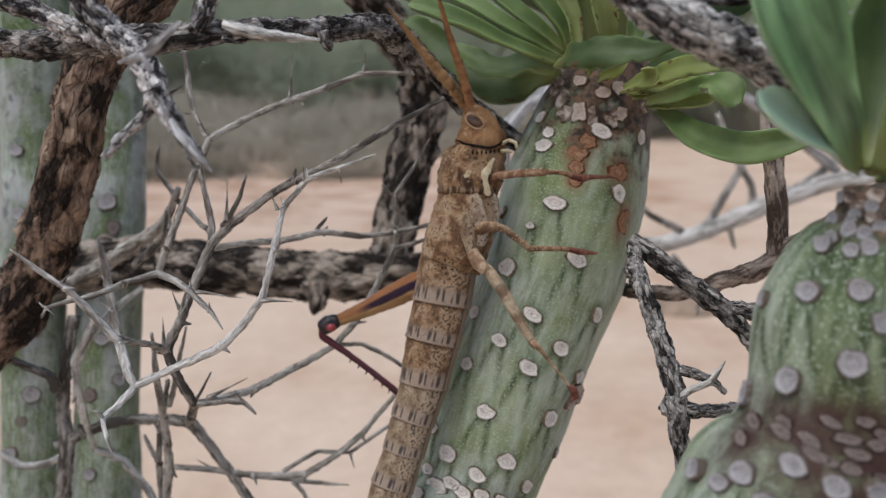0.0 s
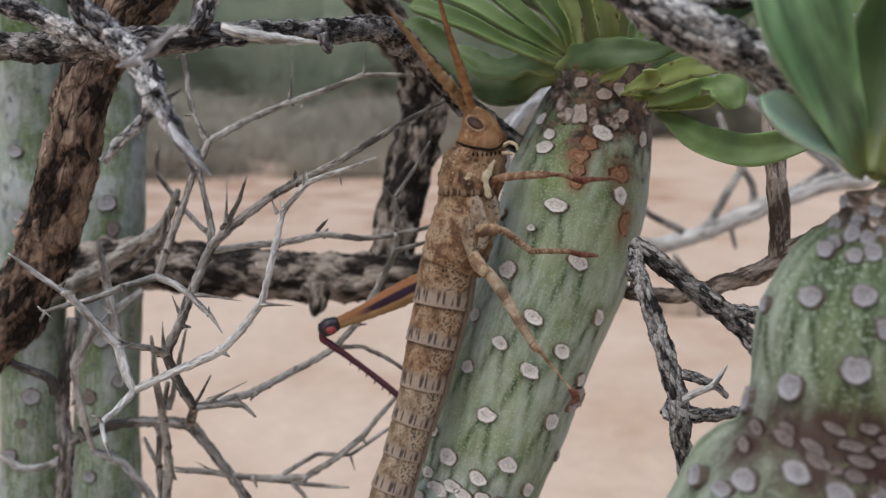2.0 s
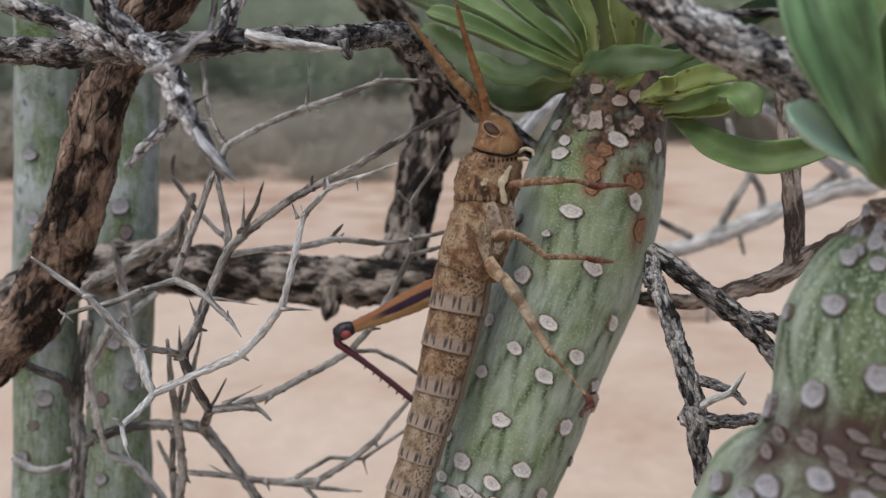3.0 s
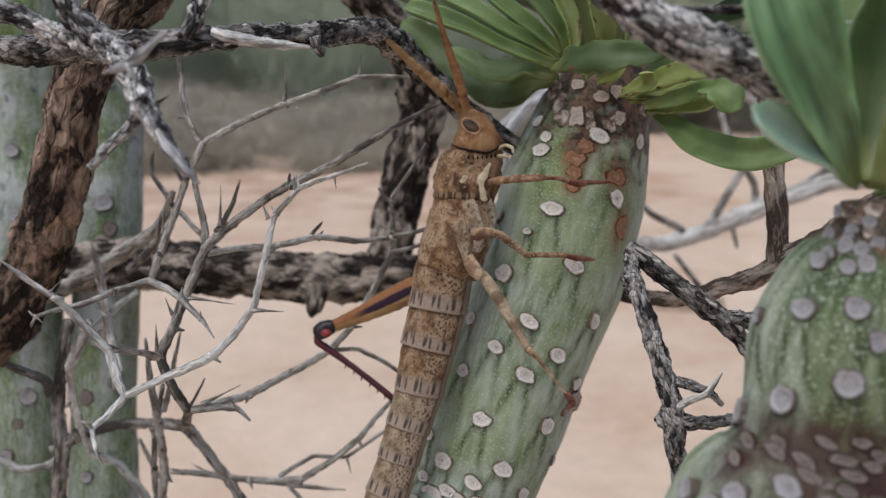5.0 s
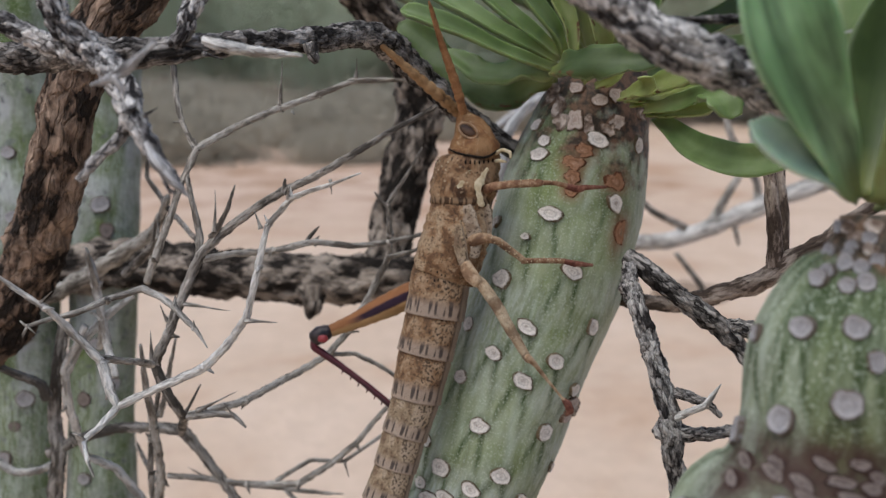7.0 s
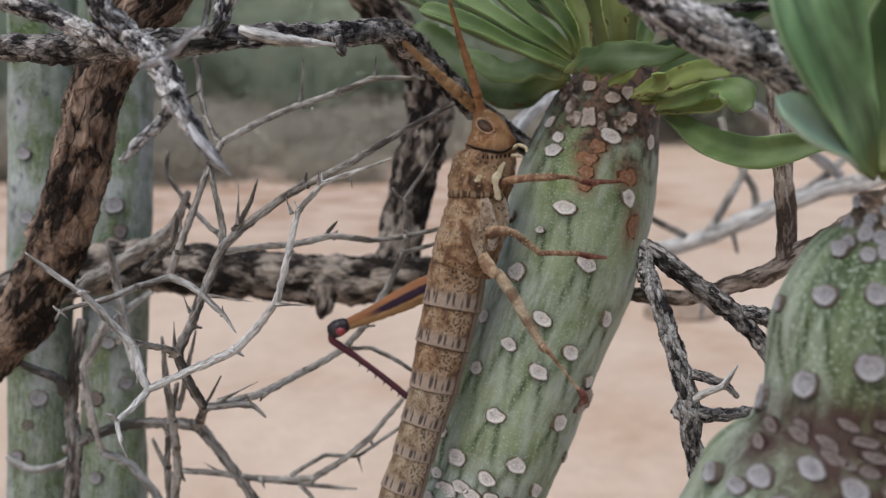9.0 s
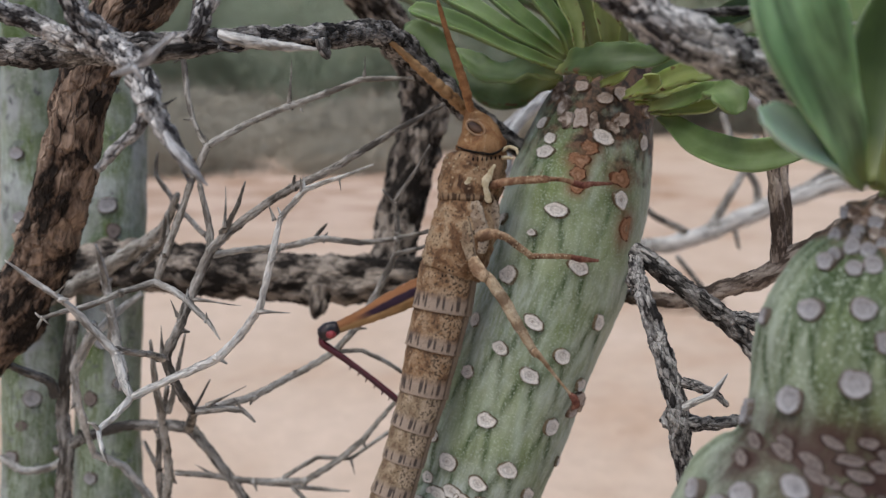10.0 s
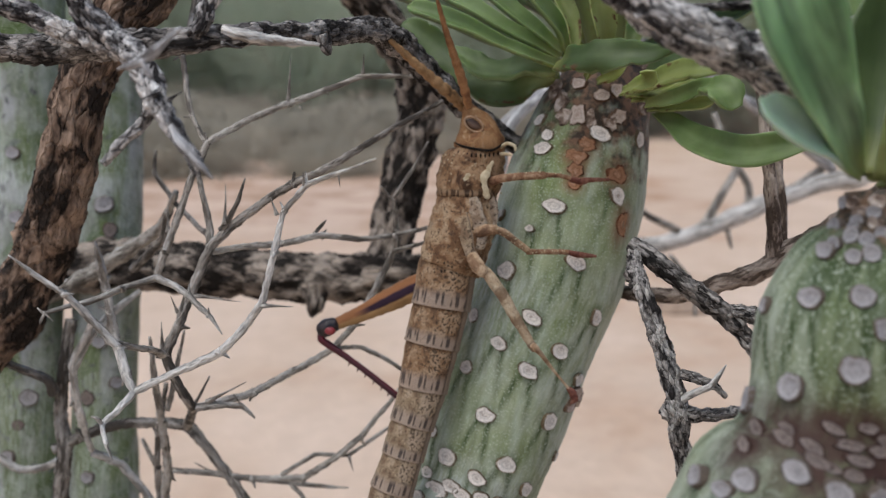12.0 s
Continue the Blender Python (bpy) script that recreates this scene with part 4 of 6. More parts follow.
# ---- thorny shrub ----
def build_shrub():
    shrub = thing("thorn_shrub", (-150.0, 20.0, 0.0), "leafless grey thorny shrub with cracked dark bark", "shrub")
    limb("limb", shrub, [(-34.1, 2.8, 539.6, 4.66), (-42.0, 1.1, 530.0, 4.21), (-47.4, 1.0, 521.8, 3.80), (-49.8, 0.9, 513.5, 3.68), (-53.1, 3.4, 505.6, 3.95), (-58.3, 8.2, 495.9, 4.31), (-65.7, 11.5, 484.8, 4.30), (-77.1, 13.7, 475.2, 4.94), (-96.1, 17.4, 458.8, 5.89), (-115, 10, 330, 5.6), (-140, 16, 150, 7.5), (-150, 20, -4, 9)], BARK_BROWN, 30, 0.8, 0.1, 0.3, "brown peeling main limb")
    limb("limb", shrub, [(-55.5, -23.5, 523.9, 1.47), (-47.5, -24.8, 524.0, 1.52), (-41.5, -26.2, 523.8, 1.62), (-34.6, -28.7, 524.5, 1.75), (-30.3, -31.4, 523.9, 1.48), (-25.4, -32.6, 524.3, 1.29), (-20.1, -28.5, 525.3, 1.11), (-13.5, -20.6, 525.7, 1.32), (-8.6, -9.9, 526.7, 1.52), (-5.5, -2.3, 525.4, 1.84), (-1.8, 2.3, 521.5, 1.69), (3.6, 5.3, 516.5, 1.58), (9.8, 8.4, 512.0, 1.46), (14.9, 13.0, 508.3, 1.35), (19.9, 19.0, 504.8, 1.06)], BARK_DARK, 24, 0.5, 0.17, 0.5, "dark cracked branch bent over")
    limb("limb", shrub, [(-87.4, 40.4, 477.6, 4.14), (-75.6, 45.4, 484.0, 4.45), (-62.7, 48.5, 486.4, 4.73), (-48.8, 48.3, 485.6, 4.73), (-34.8, 48.1, 484.3, 4.51), (-21.9, 47.9, 483.5, 4.73), (-9.0, 48.0, 484.0, 4.30), (3.9, 50.5, 482.9, 3.70), (19.4, 52.8, 481.3, 2.87), (34.0, 53.8, 479.4, 2.00)], BARK_LIMB, 28, 0.8, 0.11, 0.35, "thick level dark branch")
    limb("limb", shrub, [(-18.4, 44.8, 540.1, 2.99), (-12.8, 50.3, 533.7, 3.52), (-6.3, 55.4, 525.8, 4.08), (-3.7, 57.6, 516.2, 4.39), (-5.9, 55.9, 506.4, 4.61), (-8.7, 54.0, 495.6, 4.39), (-10.2, 50.8, 485.1, 3.92)], BARK_LIMB, 20, 1.2, 0.14, 0.3, "upright dark branch")
    limb("limb", shrub, [(-33.6, -40.7, 530.2, 1.11), (-32.6, -40.0, 526.8, 1.23), (-30.5, -39.2, 524.3, 1.36), (-27.0, -42.2, 522.2, 1.22), (-25.0, -45.3, 519.3, 1.08), (-23.4, -47.0, 517.1, 0.87), (-22.0, -48.0, 515.3, 0.67), (-20.9, -48.8, 514.1, 0.57), (-19.7, -49.0, 512.9, 0.14)], BARK_FORE, 22, 0.35, 0.2, 0.9, "broken grey side branch")
    limb("limb", shrub, [(-25.4, -44.8, 518.3, 0.69), (-26.5, -45.1, 516.6, 0.54), (-28.2, -45.4, 515.1, 0.49), (-29.7, -45.7, 513.4, 0.35)], BARK_FORE, 12, 0.5, 0.16, 0.9)
    limb("limb", shrub, [(-43.7, -35.9, 528.2, 1.07), (-38.9, -36.1, 526.7, 1.02), (-35.1, -36.4, 524.9, 0.91), (-31.4, -38.0, 523.4, 0.74)], BARK_FORE, 12, 0.6, 0.16, 0.8)
    limb("limb", shrub, [(-21.8, -32.9, 530.0, 0.99), (-22.8, -33.3, 527.9, 0.99), (-23.4, -33.6, 526.0, 0.83), (-25.4, -32.6, 524.6, 0.67)], BARK_FORE, 12, 0.5, 0.2, 0.9)
    limb("splinter", shrub, [(-21.3, -49.6, 524.8, 0.16), (-22.6, -49.8, 523.7, 0.31), (-23.9, -50.0, 522.5, 0.43), (-25.3, -50.1, 521.8, 0.38), (-26.5, -50.1, 521.5, 0.09)], SPINE_WOOD, 14, 0.4, 0.22, 0.8, "bare silvery splinter")
    limb("splinter", shrub, [(-23.3, -47.4, 517.0, 0.40), (-22.1, -48.5, 515.5, 0.62), (-20.9, -49.2, 514.2, 0.50), (-19.3, -49.4, 512.5, 0.08)], SPINE_WOOD, 14, 0.35, 0.22, 0.9, "bare silvery splinter")
    limb("splinter", shrub, [(-22.0, -48.7, 515.4, 0.28), (-21.4, -49.0, 514.0, 0.26), (-20.9, -49.1, 512.6, 0.06)], SPINE_WOOD, 12, 0.35, 0.22, 0.9, "bare silvery splinter")
    limb("splinter", shrub, [(-24.6, -50.2, 522.2, 0.30), (-24.0, -50.3, 521.3, 0.22), (-23.7, -50.3, 520.6, 0.05)], SPINE_WOOD, 12, 0.35, 0.2, 0.9, "bare silvery splinter")
    limb("splinter", shrub, [(-20.6, -37.7, 525.3, 0.40), (-18.7, -37.8, 524.8, 0.60), (-15.3, -36.6, 524.2, 0.47), (-11.7, -36.6, 523.9, 0.14)], TWIG_PALE, 14, 0.4, 0.22, 0.8, "bare silvery splinter")
    limb("limb", shrub, [(-13.0, -23.3, 525.4, 0.74), (-12.7, -23.4, 524.4, 0.74), (-12.5, -23.6, 523.7, 0.55), (-12.3, -23.6, 523.2, 0.18)], BARK_DARK, 14, 0.4, 0.35)
    limb("limb", shrub, [(-23.1, 45.1, 482.1, 2.75), (-23.1, 43.3, 479.6, 1.79), (-23.9, 43.1, 478.0, 0.95), (-24.3, 42.9, 477.3, 0.21)], BARK_LIMB, 14, 0.6, 0.3)
    twig = lambda pts, m=TWIG_GREY, **k: limb("twig", shrub, [(*p[:3], p[3] * 0.66) for p in pts], m, 12, 0.35, 0.16, 1.1, bend=0.3, wander=0.18, **k)
    def nodes(pts, m, seed):
        """Small buds and broken spurs where a twig bends."""
        rnd = random.Random(seed)
        for a, b, c in zip(pts, pts[1:], pts[2:]):
            if rnd.random() < 0.45:
                continue
            p, on = Vector(b[:3]), (Vector(c[:3]) - Vector(a[:3])).normalized()
            out = ((p - Vector(a[:3])).normalized() - (Vector(c[:3]) - p).normalized()).normalized()
            out = (out + 0.5 * on * rnd.choice((-1, 1)) + Vector((rnd.uniform(-0.4, 0.4), rnd.uniform(-0.6, 0.2), rnd.uniform(-0.4, 0.4)))).normalized()
            w = b[3] * 0.66
            tip = p + out * (w + rnd.uniform(0.5, 1.3))
            part("bud", tube(bmesh.new(), [(*(p - out * w * 0.5), w * 1.25), (*(p + out * w * 0.5), w * 1.05), (*(p + out * w * 1.1), w * 0.6), (*tip, w * 0.2)], 8, 0.3, 0.2, 1.2), m, shrub)

    # the near pale twig
    way = [(-6.5, -37.2, 513.2, 0.11), (-9.6, -36.1, 511.9, 0.28), (-13.6, -33.8, 510.3, 0.45), (-16.1, -33.0, 507.5, 0.46), (-17.1, -33.7, 503.3, 0.52), (-18.7, -33.3, 498.0, 0.58), (-20.4, -32.4, 495.7, 0.65), (-23.6, -31.7, 492.4, 0.72), (-28.1, -30.8, 490.1, 0.67), (-33.0, -31.2, 487.9, 0.67), (-34.2, -34.1, 486.4, 0.53), (-35.0, -35.5, 485.7, 0.41), (-34.2, -37.1, 484.3, 0.35), (-33.7, -37.3, 482.6, 0.12)]
    twig(way, TWIG_PALE)
    nodes(way, TWIG_PALE, 1)
    twig([(-35.0, -35.5, 485.7, 0.29), (-35.0, -36.6, 486.7, 0.29), (-35.7, -36.6, 486.9, 0.12)], TWIG_PALE)
    way = [(-43.4, -35.0, 503.3, 0.11), (-41.7, -34.0, 501.4, 0.40), (-39.0, -33.1, 499.0, 0.52), (-37.0, -31.1, 495.5, 0.66), (-34.8, -30.4, 492.5, 0.73), (-33.9, -30.8, 489.8, 0.79), (-33.0, -31.2, 487.9, 0.67)]
    twig(way, TWIG_PALE)
    nodes(way, TWIG_PALE, 3)
    twig([(-35.1, -30.3, 492.8, 0.55), (-33.5, -22.9, 490.1, 0.59), (-35.2, -13.1, 486.6, 0.71)], TWIG_GREY)
    way = [(-43.9, -28.4, 496.4, 0.12), (-43.1, -28.5, 495.8, 0.31), (-39.9, -25.8, 496.3, 0.50), (-36.4, -23.0, 497.3, 0.58), (-33.3, -20.2, 498.0, 0.66), (-28.9, -23.1, 496.5, 0.58), (-26.0, -26.0, 494.9, 0.44), (-24.3, -27.6, 493.2, 0.12)]
    twig(way, TWIG_GREY)
    nodes(way, TWIG_GREY, 5)
    twig([(-43.1, -28.5, 495.8, 0.25), (-43.5, -28.6, 495.0, 0.25), (-43.6, -28.7, 494.6, 0.06)], TWIG_GREY)
    # the darker twigs in the middle
    way = [(0.1, 0.3, 517.9, 0.46), (-6.3, -1.6, 514.4, 0.60), (-12.9, -3.6, 510.4, 0.74), (-19.6, -4.2, 507.1, 0.82), (-23.4, -4.6, 504.9, 0.82), (-27.8, -5.2, 501.6, 0.89), (-30.4, -5.6, 499.1, 0.97), (-32.7, -6.5, 493.9, 1.04), (-34.7, -7.4, 488.8, 0.97), (-36.4, -8.1, 485.2, 0.97), (-34.9, -7.6, 480.3, 0.98), (-33.7, -5.6, 476.9, 1.00)]
    twig(way, TWIG_DARK)
    nodes(way, TWIG_DARK, 7)
    way = [(-3.6, 4.8, 521.1, 0.39), (-10.8, 3.5, 521.0, 0.62), (-15.8, 3.2, 519.2, 0.62), (-20.6, 1.5, 517.5, 0.69), (-25.9, -1.5, 515.2, 0.68), (-30.5, -4.5, 512.6, 0.74), (-32.3, -5.2, 508.7, 0.66), (-34.5, -4.9, 503.5, 0.74), (-36.8, -4.5, 498.1, 0.83), (-38.1, -3.7, 494.9, 0.76)]
    twig(way, TWIG_GREY)
    nodes(way, TWIG_GREY, 8)
    twig([(-31.8, -5.1, 509.4, 0.52), (-31.2, -5.7, 505.8, 0.59), (-30.4, -5.2, 501.3, 0.74), (-30.7, -5.8, 498.3, 0.74)], TWIG_GREY)
    way = [(-30.8, -4.5, 512.8, 0.52), (-32.7, -2.7, 515.9, 0.52), (-33.9, -0.7, 519.6, 0.60), (-34.6, 1.4, 524.1, 0.61), (-33.7, 3.6, 529.4, 0.61), (-33.1, 4.3, 533.2, 0.61)]
    twig(way, TWIG_GREY)
    nodes(way, TWIG_GREY, 10)
    twig([(-25.3, -6.6, 508.3, 0.15), (-26.2, -7.1, 505.6, 0.44), (-27.9, -6.3, 502.6, 0.59), (-29.0, -5.2, 501.3, 0.67)], TWIG_DARK)
    way = [(-6.7, 4.0, 504.3, 0.48), (-6.5, 6.0, 499.6, 0.65), (-7.0, 8.0, 495.9, 0.67), (-9.6, 9.0, 490.6, 0.75), (-13.1, 9.0, 484.6, 0.76), (-16.3, 8.0, 481.2, 0.76), (-22.1, 6.0, 478.3, 0.83), (-27.1, 2.0, 476.4, 0.82), (-31.9, -2.0, 476.2, 0.87), (-34.4, -3.1, 476.0, 0.94)]
    twig(way, TWIG_GREY)
    nodes(way, TWIG_GREY, 12)
    twig([(-1.9, 3.0, 512.2, 0.16), (-3.8, 3.0, 508.7, 0.32), (-6.7, 4.0, 504.3, 0.48)], TWIG_GREY)
    twig([(-8.4, 3.0, 506.0, 0.16), (-7.5, 4.0, 504.5, 0.40), (-6.5, 4.0, 503.7, 0.40)], TWIG_GREY)
    way = [(-1.5, 5.0, 500.1, 0.40), (-6.7, 3.5, 499.0, 0.56), (-11.4, 2.2, 498.7, 0.63), (-16.7, 1.0, 499.4, 0.70), (-22.0, -0.5, 498.6, 0.70), (-27.2, -1.8, 498.3, 0.69), (-30.8, -3.2, 497.9, 0.68)]
    twig(way, TWIG_GREY)
    nodes(way, TWIG_GREY, 15)
    twig([(-1.9, 6.0, 497.9, 0.40), (-4.0, 6.0, 497.1, 0.49), (-6.9, 7.0, 496.1, 0.58)], TWIG_GREY)
    twig([(-16.0, 9.0, 481.0, 0.51), (-12.2, 9.0, 481.3, 0.51), (-7.9, 8.0, 479.2, 0.51), (-4.5, 7.0, 477.4, 0.34)], TWIG_GREY)
    twig([(-33.7, -5.6, 476.9, 0.77), (-29.5, -5.5, 477.3, 0.69), (-27.2, -5.6, 477.0, 0.61), (-25.5, -5.9, 475.4, 0.23)], TWIG_GREY)
    # lower left tangle
    way = [(-63.0, 17.9, 461.5, 1.29), (-58.4, 18.3, 463.7, 1.38), (-51.9, 18.6, 465.6, 1.29), (-45.5, 18.6, 465.8, 1.29), (-40.9, 18.5, 465.1, 1.38), (-38.1, 17.9, 461.5, 1.29), (-34.4, 17.1, 456.9, 1.20), (-30.8, 16.2, 452.0, 1.20), (-26.1, 14.8, 444.2, 1.20)]
    twig(way, TWIG_DARK)
    nodes(way, TWIG_DARK, 19)
    twig([(-34.4, -3.1, 476.0, 0.86), (-37.5, 6.4, 470.9, 1.01), (-40.7, 16.0, 466.0, 1.18)], TWIG_DARK)
    way = [(-43.6, 17.3, 458.2, 0.64), (-37.2, 17.2, 457.7, 0.74), (-30.8, 17.0, 456.8, 0.83), (-22.5, 17.1, 456.9, 0.83), (-17.9, 17.5, 459.7, 0.74), (-13.3, 18.2, 463.3, 0.74), (-8.7, 19.1, 468.7, 0.55), (-5.0, 19.9, 473.3, 0.46)]
    twig(way, TWIG_GREY)
    nodes(way, TWIG_GREY, 21)
    twig([(-26.1, 17.1, 457.4, 0.55), (-20.6, 17.7, 460.6, 0.55), (-15.2, 18.9, 460.1, 0.46), (-7.9, 21.0, 464.6, 0.47)], TWIG_GREY)
    twig([(-31.7, 17.0, 456.8, 0.64), (-25.2, 16.9, 456.2, 0.55), (-20.6, 16.8, 455.6, 0.55), (-15.3, 16.8, 455.3, 0.18)], TWIG_GREY)
    twig([(-24.8, 16.9, 456.0, 0.55), (-22.9, 16.6, 454.2, 0.55), (-21.7, 16.1, 451.5, 0.46)], TWIG_GREY)
    way = [(-40.4, -1.4, 485.7, 0.31), (-41.0, 1.3, 479.1, 0.73), (-41.7, 6.4, 470.5, 0.93), (-42.7, 11.1, 460.4, 1.06), (-45.5, 15.8, 449.7, 1.10)]
    twig(way, TWIG_GREY)
    nodes(way, TWIG_GREY, 25)
    twig([(-36.6, 2.4, 485.5, 0.24), (-38.9, 5.2, 478.8, 0.58), (-40.8, 6.7, 472.2, 0.68)], TWIG_GREY)
    twig([(-48.7, 18.2, 463.3, 0.46), (-46.4, 17.4, 458.8, 0.64), (-44.6, 16.9, 456.0, 0.64)], TWIG_GREY)
    twig([(-70.8, 15.0, 478.3, 0.81), (-67.4, 15.0, 476.7, 0.94), (-64.2, 15.0, 475.3, 1.08), (-61.8, 15.0, 474.1, 1.21), (-61.5, 16.0, 471.7, 1.36)], TWIG_DARK)
    twig([(-59.2, 19.0, 483.0, 1.45), (-60.3, 17.8, 475.8, 1.54), (-61.9, 19.0, 467.8, 1.66), (-61.3, 17.7, 460.6, 1.84), (-63.1, 18.7, 451.3, 1.97), (-64.0, 16.7, 440.2, 2.06)], TWIG_DARK)
    twig([(-78.2, 29.9, 455.6, 0.90), (-74.2, 29.5, 453.2, 1.00), (-69.1, 27.1, 454.5, 0.98), (-64.8, 23.7, 457.3, 0.86)], TWIG_PALE)
    way = [(-57.9, 20.2, 460.0, 0.94), (-54.1, 22.4, 457.2, 1.05), (-51.7, 23.1, 453.8, 1.05), (-49.3, 22.5, 450.5, 1.05), (-47.9, 21.7, 445.8, 0.96)]
    twig(way, TWIG_PALE)
    nodes(way, TWIG_PALE, 31)
    twig([(-49.1, 4.5, 497.4, 0.24), (-49.2, 7.5, 491.8, 0.75), (-49.3, 9.0, 485.5, 0.76), (-50.6, 10.9, 481.5, 0.69)], TWIG_GREY)
    twig([(-51.8, 9.0, 485.5, 0.76), (-56.2, 10.3, 478.1, 0.69), (-56.4, 12.8, 470.0, 0.71), (-57.0, 17.9, 461.5, 0.74)], TWIG_PALE)
    twig([(-43.3, 16.0, 510.2, 0.34), (-43.5, 15.4, 506.8, 0.52), (-40.0, 12.1, 502.9, 0.59), (-34.6, 5.0, 500.1, 0.56), (-30.7, -4.5, 500.1, 0.68)], TWIG_DARK)
    twig([(-45.9, 10.3, 492.9, 1.10), (-40.2, 6.0, 497.9, 0.81), (-38.6, 4.1, 502.3, 0.48)], TWIG_DARK)
    twig([(-18.1, 1.4, 498.9, 0.5), (-16.5, 2.6, 500.9, 0.32), (-16.1, 2.6, 501.4, 0.08)], TWIG_DARK)
    way = [(-46.9, 16.0, 488.4, 0.67), (-50.6, 14.0, 485.5, 0.93), (-53.8, 12.0, 482.0, 0.92), (-56.6, 12.0, 476.8, 0.92), (-57.1, 13.0, 471.8, 0.93), (-57.2, 16.0, 466.5, 1.10)]
    twig(way, TWIG_PALE)
    nodes(way, TWIG_GREY, 41)
    way = [(-41.6, 9.0, 475.6, 0.52), (-42.5, 10.0, 471.7, 0.65), (-44.1, 12.0, 466.6, 0.80), (-44.8, 13.0, 460.6, 0.68), (-45.5, 15.0, 453.0, 0.69)]
    twig(way, TWIG_DARK)
    nodes(way, TWIG_DARK, 42)
    twig([(-31.8, -4.0, 480.8, 0.18), (-33.5, -4.0, 477.6, 0.35), (-34.7, -4.0, 475.9, 0.47)], TWIG_DARK)
    limb("limb", shrub, [(-67.5, 24.0, 484.6, 1.12), (-62.7, 24.0, 486.5, 1.21), (-58.5, 23.0, 488.8, 1.29), (-55.1, 22.0, 490.7, 1.28), (-51.4, 20.0, 493.0, 1.17), (-47.3, 18.0, 495.5, 1.06), (-44.0, 16.0, 497.7, 0.87), (-41.5, 14.0, 500.5, 0.69), (-38.9, 10.0, 504.4, 0.50)], TWIG_GREY, 18, 0.5, 0.24, 0.6, "lichen-grey crooked branch")
    way = [(-50.5, 8.0, 497.4, 0.25), (-50.0, 8.0, 494.7, 0.88), (-49.4, 8.0, 491.7, 1.01), (-48.9, 8.0, 487.0, 0.89), (-48.4, 8.0, 483.1, 0.89), (-46.8, 6.0, 478.5, 0.76)]
    twig(way, TWIG_PALE)
    nodes(way, TWIG_PALE, 43)
    thorns(shrub, TWIG_GREY, [((-10.8, 3.5, 521.3, 0.46), (-10.5, 2.7, 524.1)), ((-20.7, 1.6, 517.8, 0.54), (-20.2, 1.3, 523.6)), ((-13.9, -33.8, 510.3, 0.34), (-13.9, -34.8, 511.7)), ((-16.8, -33.0, 507.1, 0.40), (-17.6, -32.7, 508.9)), ((-18.7, -33.4, 497.7, 0.47), (-15.3, -34.7, 497.9)), ((-39.7, -33.1, 499.3, 0.35), (-37.7, -34.1, 501.0)), ((-36.8, -8.1, 485.0, 0.74), (-36.5, -8.6, 489.7)), ((-13.7, -3.9, 508.6, 0.37), (-13.4, -4.3, 506.7)), ((-19.1, 1.5, 517.0, 0.31), (-18.5, 0.1, 516.7)), ((-28.3, -6.4, 502.2, 0.52), (-28.1, -5.5, 507.3))])
    thorns(shrub, TWIG_GREY, [((-33.0, -6.7, 492.8, 0.52), (-25.9, -9.4, 492.5)), ((-34.7, -7.1, 490.6, 0.45), (-35.3, -8.0, 492.9)), ((-31.8, -5.5, 477.7, 0.54), (-26.0, -7.5, 481.2)), ((-15.2, 18.9, 460.1, 0.46), (-14.4, 17.3, 458.0)), ((-37.1, -1.5, 500.3, 0.54), (-37.1, -0.9, 503.7)), ((-37.2, 17.2, 457.8, 0.46), (-40.4, 17.5, 459.5)), ((-27.2, -5.6, 477.1, 0.38), (-28.0, -6.5, 479.2))])
    thorns(shrub, BARK_FORE, [((-23.4, -46.6, 519.0, 0.34), (-21.9, -47.8, 519.7)), ((-21.5, -34.0, 524.1, 0.39), (-19.3, -35.4, 523.5)), ((-24.1, -46.5, 519.7, 0.29), (-25.3, -48.0, 519.0)), ((-20.6, -49.1, 512.7, 0.29), (-21.4, -49.6, 513.7))])
    return shrub


build_shrub()


